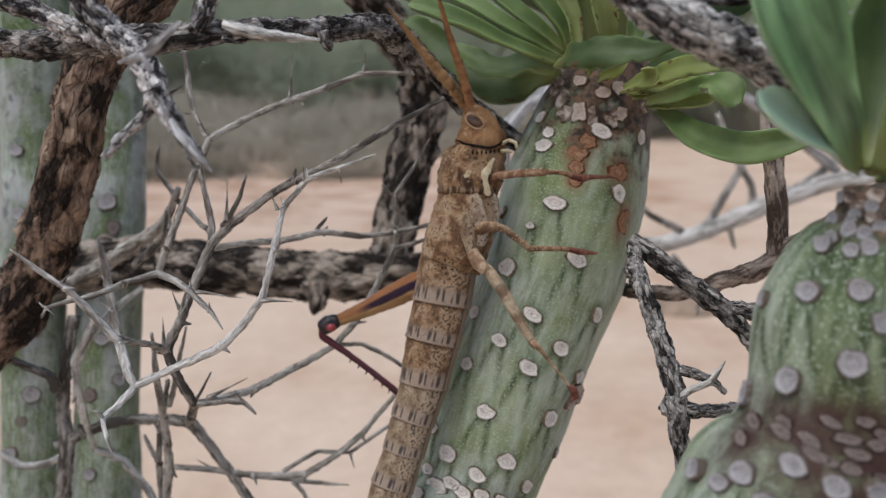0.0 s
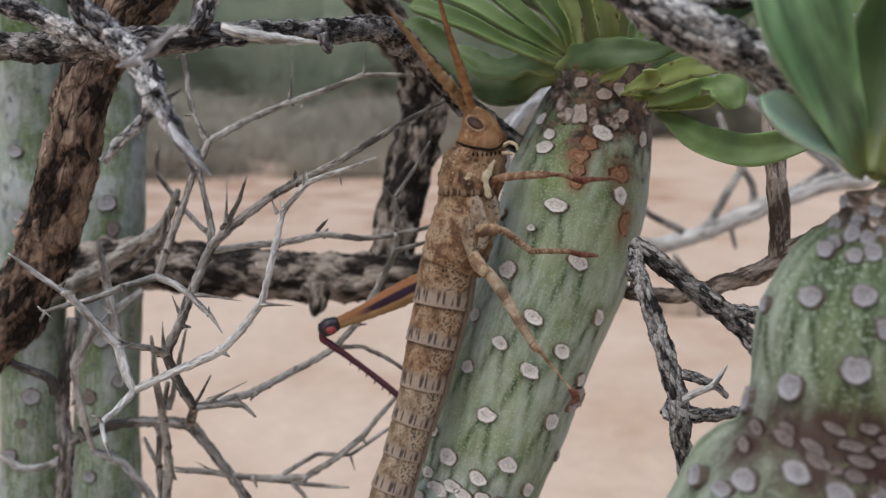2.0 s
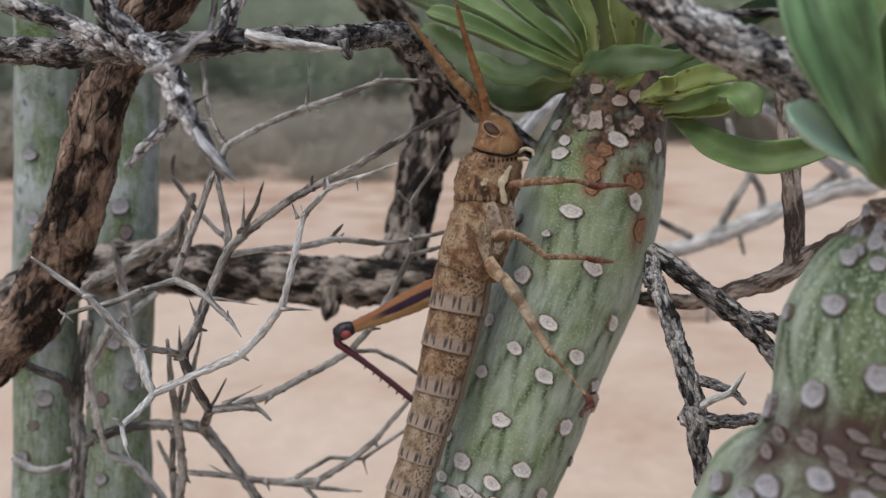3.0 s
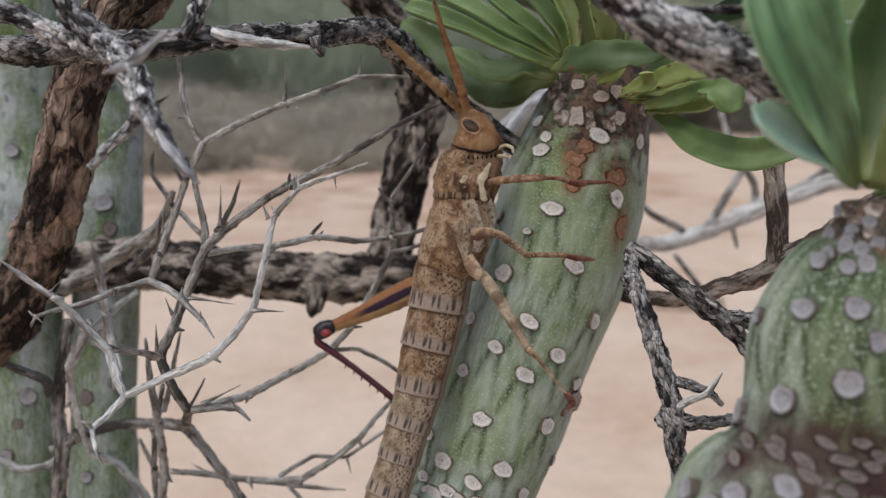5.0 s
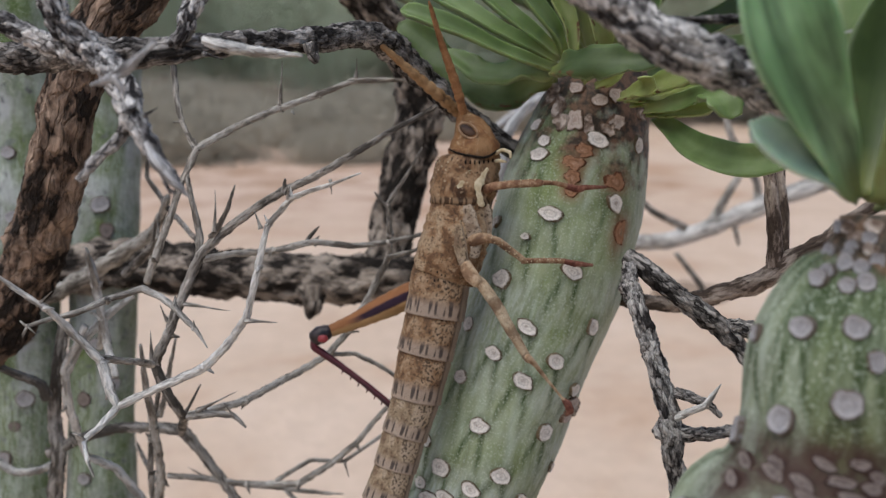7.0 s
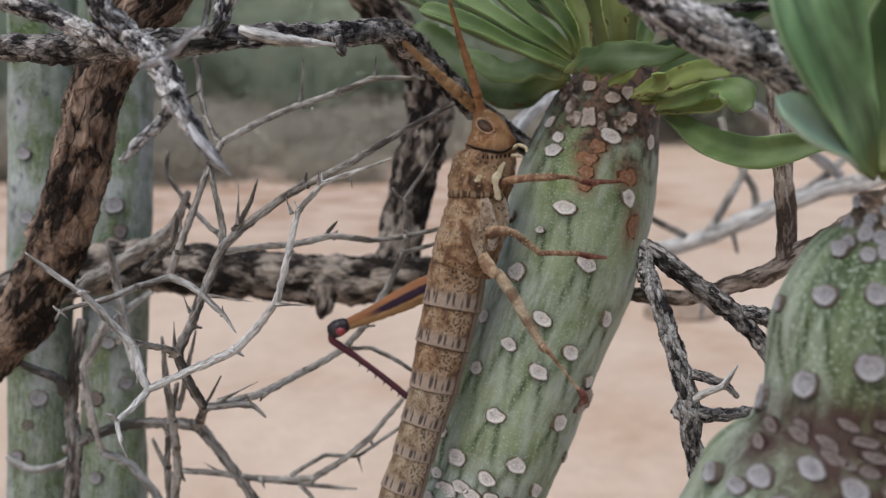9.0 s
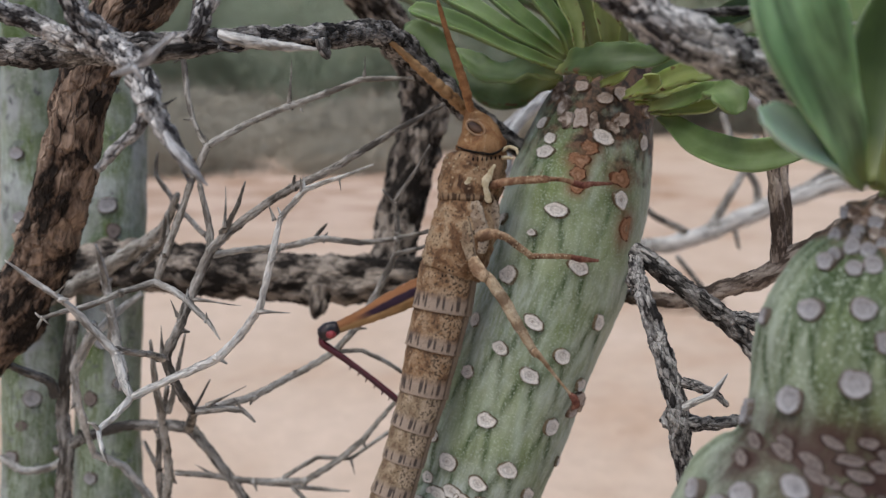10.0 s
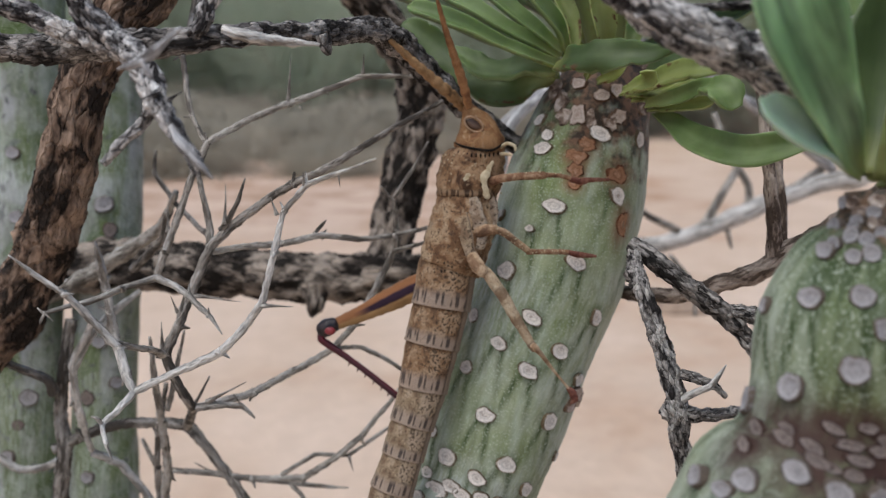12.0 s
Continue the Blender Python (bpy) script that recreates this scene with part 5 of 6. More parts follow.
def build_fore_branch():
    shrub = thing("thorn_branch", (150.0, -30.0, 0.0), "rough grey cracked branch of a thorny shrub", "branch")
    limb("limb", shrub, [(11.1, -52.0, 529.5, 1.54), (14.8, -52.0, 527.1, 1.69), (16.9, -52.5, 525.4, 1.77), (19.2, -52.5, 524.4, 1.86), (21.6, -52.0, 523.5, 1.92), (24.2, -51.0, 522.6, 1.95), (26.9, -50.0, 521.5, 1.94), (30.0, -48.0, 520.6, 1.90), (34.3, -45.0, 519.8, 1.87), (40.1, -41.0, 519.0, 1.96), (56.1, -35.8, 513.7, 2.54), (150, -30, 420, 5), (158, -30, 200, 6.5), (150, -30, -4, 8)], BARK_FORE, 32, 0.45, 0.13, 0.6)
    limb("splinter", shrub, [(33.0, -47.0, 525.4, 0.14), (34.5, -47.0, 525.7, 0.19), (35.7, -47.0, 525.7, 0.14), (36.4, -47.0, 525.5, 0.05)], SPINE_WOOD, 10, 0.4, 0.2, 0.9, "pale curled bark shred")
    limb("splinter", shrub, [(33.6, -47.0, 524.8, 0.14), (34.9, -47.0, 525.1, 0.24), (35.8, -47.0, 524.9, 0.19), (36.4, -47.0, 524.5, 0.05)], SPINE_WOOD, 10, 0.4, 0.2, 0.9, "pale curled bark shred")
    limb("limb", shrub, [(18.8, -46.6, 526.7, 0.38), (21.7, -46.6, 526.6, 0.38), (26.4, -45.3, 526.8, 0.44), (34.7, -42.7, 526.6, 0.45), (43.6, -39.2, 524.3, 0.73)], BARK_DARK, 10, 0.8, 0.12, 0.6)
    return shrub


build_fore_branch()


def build_right_twigs():
    shrub = thing("thorn_branch", (75.0, 0.0, 0.0), "dark forked dry branch with short broken twigs", "branch")
    limb("knot", shrub, [(21.3, -23.2, 500.0, 0.64), (21.5, -24.0, 499.1, 1.21), (21.8, -25.4, 498.3, 0.88)], BARK_FINE, 16, 0.35, 0.3, 0.9)
    limb("knot", shrub, [(23.8, -33.2, 487.5, 0.71), (24.1, -34.0, 486.6, 1.48), (24.5, -34.2, 485.5, 0.83)], BARK_FINE, 18, 0.35, 0.3, 0.9)
    limb("limb", shrub, [(22.0, -19.6, 501.8, 0.92), (23.9, -21.1, 500.4, 1.11), (27.8, -22.9, 497.4, 1.16), (32.0, -23.5, 494.4, 1.22), (34.4, -24.0, 491.7, 0.97), (37.8, -24.7, 487.3, 0.90), (43.3, -23.9, 477.4, 1.06), (49.4, -21.4, 461.8, 1.38), (72, 0, 300, 4), (75, 0, -4, 6)], BARK_DARK, 20, 0.45, 0.16, 0.7)
    limb("limb", shrub, [(31.6, -23.5, 494.6, 0.90), (33.9, -23.5, 494.4, 0.97), (35.5, -23.6, 493.9, 1.03), (38.4, -23.6, 493.6, 0.90)], BARK_FINE, 14, 0.4, 0.24, 0.9)
    limb("limb", shrub, [(22.3, -19.7, 500.8, 0.79), (21.7, -23.9, 499.6, 0.89), (21.9, -28.2, 497.6, 0.92), (22.8, -30.0, 494.3, 1.03), (23.7, -32.0, 490.8, 1.08), (24.3, -33.8, 487.7, 1.12), (24.6, -34.4, 484.5, 1.12), (25.6, -33.9, 479.9, 0.90), (27.1, -32.3, 474.3, 0.98), (30.3, -29.8, 465.7, 1.15), (60, -10, 330, 3.5), (75, 0, 200, 4)], BARK_FINE, 20, 0.45, 0.16, 0.7)
    limb("limb", shrub, [(24.3, -34.1, 486.4, 1.00), (26.3, -34.1, 486.1, 0.77), (28.7, -34.1, 486.1, 0.65), (31.5, -32.8, 486.0, 0.60)], BARK_FINE, 14, 0.4, 0.2, 0.9)
    limb("twig", shrub, [(24.9, -33.4, 490.3, 0.59), (26.6, -34.7, 490.1, 0.52), (28.0, -34.8, 489.4, 0.47), (29.2, -35.0, 488.3, 0.23)], BARK_FINE, 10, 0.5, 0.16, 0.9)
    limb("twig", shrub, [(24.3, -33.9, 487.4, 0.47), (25.7, -35.0, 488.7, 0.41), (27.1, -36.1, 489.8, 0.35), (28.0, -35.9, 490.9, 0.29), (28.8, -35.7, 492.0, 0.06)], TWIG_PALE, 8, 0.6, 0.12, 0.9)
    limb("limb", shrub, [(24.4, 16.1, 488.7, 1.15), (28.4, 9.7, 489.2, 1.10), (32.7, 3.3, 490.2, 1.13), (36.5, -2.8, 492.8, 1.23), (39.9, -6.3, 495.0, 1.27), (42.9, -8.5, 497.5, 1.38), (45.1, -9.4, 499.7, 1.08), (48.2, -10.3, 502.0, 0.93), (55.4, -9.5, 507.0, 0.93), (66.8, -5.9, 512.4, 1.02)], TWIG_BROWN, 14, 0.6, 0.2, 0.6)
    limb("limb", shrub, [(42.7, -8.5, 497.7, 1.02), (42.4, -9.1, 501.9, 0.94), (41.5, -9.5, 507.0, 0.86), (41.1, -8.7, 511.2, 0.78), (41.0, -6.3, 517.5, 0.79), (40.9, -3.9, 523.9, 0.73)], TWIG_BROWN, 12, 0.7, 0.12, 0.6)
    limb("twig", shrub, [(46.3, -1.9, 497.7, 0.61), (46.3, -1.0, 503.0, 0.61), (45.7, -0.1, 508.3, 0.61), (46.0, 1.3, 515.8, 0.54)], TWIG_BROWN, 8, 0.9, 0.12, 0.6)
    return shrub


build_right_twigs()


def build_far_branches():
    shrub = thing("thorn_shrub", (160.0, 190.0, 0.0), "pale grey dry shrub branches out of focus", "shrub")
    limb("limb", shrub, [(46.6, 150.5, 470.9, 2.16), (65.2, 150.8, 472.2, 2.43), (77.0, 151.3, 475.5, 2.70), (88.8, 152.2, 480.5, 2.70), (104.0, 153.3, 486.7, 2.70), (120.9, 154.1, 491.2, 2.97), (154.6, 153.7, 489.2, 3.78), (190, 185, 300, 7), (160, 190, -4, 9)], TWIG_PALE, 12, 1.6, 0.15, 0.25)
    limb("twig", shrub, [(52.5, 140.6, 489.0, 0.77), (59.0, 139.5, 482.6, 0.90), (69.4, 145.1, 477.2, 1.19)], TWIG_DARK, 8, 1.6)
    limb("twig", shrub, [(77.8, 151.4, 475.9, 1.35), (83.7, 153.2, 485.8, 1.22), (88.8, 154.6, 494.2, 1.08), (92.2, 156.4, 504.1, 0.95)], TWIG_GREY, 8, 1.6)
    limb("twig", shrub, [(92.2, 152.4, 481.7, 1.22), (92.2, 153.7, 489.2, 1.08), (85.4, 155.8, 500.8, 1.08), (82.0, 157.6, 510.8, 0.81)], TWIG_GREY, 8, 1.6)
    limb("twig", shrub, [(85.4, 151.8, 478.4, 0.95), (87.1, 150.5, 470.9, 0.54)], TWIG_GREY, 8, 1.6)
    limb("twig", shrub, [(104.0, 153.4, 487.5, 1.35), (114.1, 154.6, 494.2, 1.22), (124.2, 156.4, 504.1, 1.22)], TWIG_GREY, 8, 1.6)
    limb("twig", shrub, [(62.3, 124.8, 473.8, 0.61), (69.2, 123.2, 464.8, 0.86), (69.2, 121.9, 457.2, 0.49)], TWIG_DARK, 8, 1.6)
    limb("twig", shrub, [(14.0, 117.7, 507.7, 1.05), (21.3, 118.7, 513.5, 1.17), (31.5, 120.2, 522.1, 1.17), (46.1, 122.0, 532.1, 1.17), (83.1, 145.6, 517.5, 1.55), (117.5, 154.6, 494.2, 1.62)], SPINE_WOOD, 8, 1.6)
    limb("twig", shrub, [(23.1, 67.4, 519.4, 0.92), (16.2, 60.0, 514.5, 1.00), (12.3, 55.2, 509.8, 1.09), (11.4, 51.7, 504.6, 1.29), (9.2, 50.7, 499.3, 1.07), (3.9, 51.8, 490.4, 0.98)], WOOD_OVERLIT, 10, 1.0, 0.12, 0.4)
    return shrub


build_far_branches()


# ---- the grasshopper ----
def insect_material(name, ground, dark, pale, dash=1.0, teeth=0.0, pits=0.55, bands=0.0):
    """Mottled brown cuticle: pits and pimples, a greyer rear rim to each plate and dark dashes before it."""
    m, t, b = node_material(name)
    v = coords(t, "along", (1, 1, 1))
    n1 = noise_node(t, v, 420, 4, 0.6, 0.5)
    n2 = noise_node(t, v, 2900, 3, 0.6)
    n3 = noise_node(t, v, 1500, 2, 0.5, 0.3)
    col = ramp(t, n1, [(0.38, dark), (0.49, ground), (0.6, pale)])
    col = mix(t, ramp(t, n2, [(0.36, pits), (0.46, 0.0)]), col, (0.05, 0.032, 0.02))
    col = mix(t, ramp(t, n3, [(0.6, 0.0), (0.7, 0.5)]), col, (0.4, 0.3, 0.19))
    seg = t.nodes.new("ShaderNodeAttribute")
    seg.attribute_name = "seg"
    s = t.nodes.new("ShaderNodeSeparateXYZ")
    t.links.new(seg.outputs["Vector"], s.inputs[0])
    if dash:
        spot = math_node(t, "MULTIPLY", ramp(t, noise_node(t, v, 3000, 1, 0.4), [(0.4, 0.7), (0.45, 0.0)]), math_node(t, "MULTIPLY", ramp(t, s.outputs[0], [(0.7, 0.15), (0.78, 1.0)]), ramp(t, s.outputs[1], [(0.6, 1.0), (0.68, 0.0)])))
        col = mix(t, spot, col, (0.03, 0.022, 0.016))
        rim = ramp(t, s.outputs[1], [(0.58, 0.0), (0.72, 0.85)])
        col = mix(t, rim, col, (0.31, 0.24, 0.185))
        m2 = t.nodes.new("ShaderNodeMapping")
        m2.inputs["Scale"].default_value = (38, 1.2, 1)
        t.links.new(seg.outputs["Vector"], m2.inputs["Vector"])
        d = noise_node(t, m2.outputs[0], 1.0, 1, 0.4)
        band = math_node(t, "MULTIPLY", ramp(t, s.outputs[1], [(0.58, 0.0), (0.7, 1.0)]), ramp(t, s.outputs[1], [(0.86, 1.0), (0.92, 0.0)]))
        col = mix(t, math_node(t, "MULTIPLY", band, ramp(t, d, [(0.51, 0.0), (0.57, 0.9 * dash)])), col, (0.045, 0.035, 0.032))
        fold = math_node(t, "MULTIPLY", ramp(t, s.outputs[0], [(0.885, 0.0), (0.905, 0.85)]), ramp(t, s.outputs[0], [(0.99, 1.0), (1.0, 0.0)]))
        col = mix(t, fold, col, (0.25, 0.19, 0.14))
        groove = math_node(t, "MULTIPLY", ramp(t, s.outputs[0], [(0.875, 0.0), (0.89, 0.7)]), ramp(t, s.outputs[0], [(0.895, 1.0), (0.91, 0.0)]))
        col = mix(t, groove, col, (0.07, 0.048, 0.035))
    if bands:
        ring = math_node(t, "SINE", math_node(t, "MULTIPLY", math_node(t, "ADD", s.outputs[1], math_node(t, "MULTIPLY", n1, 0.25)), 26.0))
        col = mix(t, math_node(t, "MULTIPLY", ramp(t, ring, [(0.35, 0.0), (0.75, 1.0)]), bands), col, (0.13, 0.08, 0.05))
    if teeth:
        m3 = t.nodes.new("ShaderNodeMapping")
        m3.inputs["Scale"].default_value = (40, 1, 1)
        t.links.new(seg.outputs["Vector"], m3.inputs["Vector"])
        d = noise_node(t, m3.outputs[0], 1.0, 0, 0.4)
        ends = math_node(t, "ADD", ramp(t, s.outputs[1], [(0.1, 1.0), (0.16, 0.0)]), ramp(t, s.outputs[1], [(0.86, 0.0), (0.9, 1.0)]))
        col = mix(t, math_node(t, "MULTIPLY", ends, 0.8), col, mix(t, ramp(t, d, [(0.47, 0.0), (0.53, 1.0)]), (0.04, 0.024, 0.015), (0.24, 0.16, 0.095)))
    t.links.new(col, b.inputs["Base Color"])
    b.inputs["Roughness"].default_value = 0.6
    b.inputs["Specular IOR Level"].default_value = 0.12
    bump(t, b, math_node(t, "ADD", n1, math_node(t, "ADD", n2, n3)), 0.6, 0.00025)
    return m


def femur_material(name, ground, stripe, lower):
    """Orange cuticle with a dark stripe along the outer side and a redder lower edge."""
    m, t, b = node_material(name)
    v = coords(t, "along", (1, 1, 0.3))
    n = noise_node(t, v, 900, 4, 0.6)
    seg = t.nodes.new("ShaderNodeAttribute")
    seg.attribute_name = "seg"
    s = t.nodes.new("ShaderNodeSeparateXYZ")
    t.links.new(seg.outputs["Vector"], s.inputs[0])
    wob = math_node(t, "ADD", s.outputs[0], math_node(t, "MULTIPLY", math_node(t, "SUBTRACT", n, 0.5), 0.05))
    col = mix(t, ramp(t, wob, [(0.72, 0.0), (0.78, 1.0)]), lower, ground)
    band = math_node(t, "MULTIPLY", ramp(t, wob, [(0.645, 0.0), (0.675, 1.0)]), ramp(t, wob, [(0.755, 1.0), (0.785, 0.0)]))
    band = math_node(t, "MULTIPLY", band, ramp(t, s.outputs[1], [(0.62, 1.0), (0.78, 0.0)]))
    col = mix(t, band, col, stripe)
    col = mix(t, 0.5, col, ramp(t, n, [(0.35, 0.6), (0.65, 1.1)]), "MULTIPLY")
    t.links.new(col, b.inputs["Base Color"])
    b.inputs["Roughness"].default_value = 0.5
    b.inputs["Specular IOR Level"].default_value = 0.15
    bump(t, b, n, 0.4, 0.0002)
    return m


BODY = insect_material("mottled_brown_cuticle", (0.235, 0.142, 0.076), (0.115, 0.065, 0.036), (0.33, 0.23, 0.145), pits=0.75)
BODY_GREY = insect_material("greyish_brown_cuticle", (0.275, 0.205, 0.13), (0.18, 0.12, 0.075), (0.37, 0.285, 0.2))
THORAX = insect_material("thorax_cuticle", (0.25, 0.15, 0.08), (0.125, 0.066, 0.033), (0.35, 0.25, 0.155), dash=0.0, pits=0.8)
PRONOTUM = insect_material("pronotum_cuticle", (0.19, 0.108, 0.055), (0.06, 0.031, 0.017), (0.29, 0.185, 0.105), dash=0.0, teeth=1.0, pits=0.7)
HEAD = insect_material("head_cuticle", (0.203, 0.104, 0.045), (0.138, 0.064, 0.029), (0.251, 0.143, 0.068), dash=0.0, pits=0.25)
LEG = insect_material("leg_cuticle", (0.36, 0.25, 0.155), (0.2, 0.12, 0.07), (0.5, 0.39, 0.27), dash=0.0, pits=0.3)
PLATE = insect_material("greyish_side_plate", (0.33, 0.26, 0.19), (0.22, 0.155, 0.105), (0.42, 0.35, 0.27), dash=0.0, pits=0.9)
LEG_BANDED = insect_material("banded_leg_cuticle", (0.36, 0.27, 0.175), (0.2, 0.13, 0.08), (0.5, 0.41, 0.29), dash=0.0, pits=0.3, bands=0.65)
LEG_BROWN = insect_material("brown_leg_cuticle", (0.27, 0.17, 0.1), (0.13, 0.075, 0.045), (0.4, 0.29, 0.19), dash=0.0, pits=0.4)
FOOT_RED = surface("reddish_foot", [(0.35, (0.09, 0.035, 0.026)), (0.5, (0.17, 0.07, 0.05)), (0.68, (0.3, 0.17, 0.12))], GREY, 900, 3000, rough=0.5, relief=0.5, depth=0.0002)
LEG_RED = surface("reddish_leg", [(0.35, (0.13, 0.065, 0.04)), (0.5, (0.24, 0.135, 0.08)), (0.66, (0.44, 0.31, 0.2))], GREY, 900, 3000, rough=0.5, relief=0.5, depth=0.0002)
ANTENNA_GOLD = surface("golden_brown_antenna", [(0.32, (0.05, 0.03, 0.02)), (0.42, (0.24, 0.14, 0.065)), (0.66, (0.42, 0.27, 0.14))], GREY, 700, 2500, (1, 1, 0.5), rough=0.5, relief=0.4, depth=0.0002)
ANTENNA = surface("rusty_antenna", [(0.35, (0.16, 0.075, 0.035)), (0.5, (0.27, 0.135, 0.06)), (0.68, (0.38, 0.21, 0.1))], GREY, 700, 2500, rough=0.5, relief=0.3, depth=0.0001)
TIBIA = surface("dark_red_tibia", [(0.35, (0.03, 0.006, 0.01)), (0.5, (0.07, 0.008, 0.014)), (0.68, (0.15, 0.02, 0.025))], GREY, 800, 3000, (1, 1, 0.1), rough=0.35, relief=0.3, depth=0.0001, gloss=0.35)
KNEE = surface("black_knee", [(0.4, (0.012, 0.01, 0.012)), (0.6, (0.05, 0.035, 0.035))], GREY, 900, 3000, rough=0.3, relief=0.2, gloss=0.35)
KNEE_RED = surface("red_knee_spot", [(0.4, (0.25, 0.03, 0.035)), (0.6, (0.4, 0.09, 0.09))], GREY, 900, 3000, rough=0.3, relief=0.2, gloss=0.35)
EYE = surface("brown_eye", [(0.35, (0.05, 0.03, 0.022)), (0.65, (0.17, 0.11, 0.08))], GREY, 700, 3000, (0.3, 1, 1), source="Object", rough=0.25, relief=0.1, gloss=0.35)
RIM = surface("pale_eye_rim", [(0.35, (0.3, 0.19, 0.11)), (0.65, (0.48, 0.34, 0.23))], GREY, 700, 3000, source="Object", rough=0.5, relief=0.2)
CREAM = surface("cream_marking", [(0.35, (0.38, 0.3, 0.18)), (0.65, (0.58, 0.5, 0.35))], GREY, 900, 3000, rough=0.6, relief=0.4)
SEAM = surface("black_neck_seam", [(0.4, (0.008, 0.007, 0.006)), (0.6, (0.02, 0.016, 0.013))], GREY, 900, 3000, rough=0.6, relief=0.2)
FEMUR = femur_material("striped_orange_femur", (0.38, 0.235, 0.105), (0.03, 0.016, 0.03), (0.27, 0.12, 0.05))

BODY_AXIS = [(0.8, -4.1, 496.4, 4.01), (-0.2, -5.1, 490.7, 3.85), (-1.4, -6.0, 485.7, 3.63), (-2.6, -7.0, 479.9, 3.21), (-4.1, -7.9, 475.3, 2.95), (-5.3, -8.6, 471.1, 2.80), (-6.8, -9.4, 466.6, 2.87), (-8.2, -10.2, 461.9, 2.72), (-9.7, -11.1, 457.1, 2.34), (-10.9, -11.3, 452.3, 1.67)]


def bead(bm, centre, radii, turn, fine=24):
    """An ellipsoid with radii in mm."""
    m = Matrix.Translation(Vector(centre) * MM) @ turn.to_4x4() @ Matrix.Diagonal((*[r * MM for r in radii], 1))
    bmesh.ops.create_uvsphere(bm, u_segments=fine, v_segments=max(5, fine // 2), radius=1, matrix=m)
    return bm


def build_grasshopper():
    base = (-0.2, -5.1, 490.7)
    hopper = thing("grasshopper", base, "slender mottled brown grasshopper clinging to a succulent stem", "grasshopper")
    body = lambda name, pts, m, sides=36, lump=0.02, step=0.5, squash=0.84, **k: part(name, tube(bmesh.new(), pts, sides, step, lump, 0.9, squash, (0, 1, 0), **k), m, hopper)
    body("head", [(4.5, -2.1, 510.2, 3.24), (4.8, -2.0, 511.3, 3.39), (5.0, -2.0, 512.2, 3.38), (4.9, -1.9, 512.9, 3.20), (4.7, -1.7, 514.0, 2.74), (4.4, -1.5, 515.0, 2.18), (3.9, -1.3, 516.0, 1.50), (3.5, -1.2, 516.9, 0.90)], HEAD, lump=0.05, squash=0.74, round_ends=True)
    part("neck_seam", tube(bmesh.new(), [(1.7, -2.4, 512.4, 0.07), (2.0, -3.2, 512.3, 0.10), (2.9, -4.2, 512.0, 0.13), (4.7, -4.8, 511.7, 0.15), (6.3, -4.6, 511.5, 0.15), (7.4, -3.9, 511.9, 0.13), (8.0, -3.0, 512.4, 0.09)], 10, 0.3, 0.1, 0.9), SEAM, hopper, "thin black seam behind the head")
    body("pronotum", [(4.7, -1.5, 511.6, 3.54), (4.7, -1.5, 511.1, 3.67), (4.5, -1.7, 510.3, 3.85), (4.2, -1.8, 509.5, 4.08), (3.6, -2.2, 507.3, 4.27), (3.4, -2.6, 505.0, 4.08)], PRONOTUM, lump=0.08)
    body("thorax", [(3.5, -2.6, 505.3, 3.9), (3.2, -2.9, 503.2, 4.25), (2.5, -3.4, 500.6, 4.5), (1.8, -3.8, 498.4, 4.45), (0.9, -4.2, 495.8, 4.12)], THORAX, lump=0.06)
    axis = np.array(BODY_AXIS)
    for i in range(len(axis) - 1):
        a, b = axis[i], axis[i + 1]
        c = a * 0.5 + b * 0.5
        pts = [(*(a - (b - a) * 0.06)[:3], a[3] * 0.955), (*(a * 0.85 + b * 0.15)[:3], a[3] * 0.985), (*c[:3], c[3] * 1.0), (*(a * 0.1 + b * 0.9)[:3], b[3] * 1.035), (*b[:3], b[3] * 1.045)]
        body("abdomen_segment", pts, BODY if i < 3 else BODY_GREY, lump=0.018)
    view = Matrix(((1, 0, 0), (0, 0.985, -0.17), (0, 0.17, 0.985)))
    tilt = view @ Matrix.Rotation(radians(34), 3, "Y")
    eye = part("eye", bead(bmesh.new(), (4.1, -3.6, 514.9), (1.12, 0.5, 0.62), tilt), EYE, hopper, "oval dark brown eye")
    ring = [Vector((4.15, -4.02, 514.9)) + tilt @ Vector((1.34 * math.cos(k / 16 * math.tau), 0.0, 0.84 * math.sin(k / 16 * math.tau))) for k in range(17)]
    part("eye_rim", tube(bmesh.new(), [(*p, 0.13) for p in ring], 8, 0.2, 0.05), RIM, eye, "pale ring round the eye")
    leg = lambda name, pts, m, label="", sides=14, **k: part(name, tube(bmesh.new(), pts, sides, 0.4, 0.07, 1.3, 0.9, (0, 1, 0), True, bend=0.45, **k), m, hopper, label)
    leg("palp", [(7.6, -3.1, 511.8, 0.27), (8.6, -3.8, 512.4, 0.24), (9.5, -4.2, 512.1, 0.24), (9.6, -4.5, 511.5, 0.16)], CREAM)
    leg("palp", [(7.5, -3.3, 510.9, 0.27), (8.3, -3.8, 511.0, 0.24), (9.0, -4.1, 510.9, 0.16)], CREAM)
    # the toothed front rim of the pronotum
    for k in range(11):
        dx = -3.1 + 0.58 * k
        p = Vector((4.65 + dx, -1.65 - 3.4 * math.sqrt(1 - (dx / 3.75) ** 2), 510.9 + 0.03 * dx * dx))
        part("rim_tooth", bead(bmesh.new(), p, (0.12, 0.13, 0.3), view, 8), SEAM, hopper)
    # rows of dark pits across the thorax
    rnd = random.Random(11)
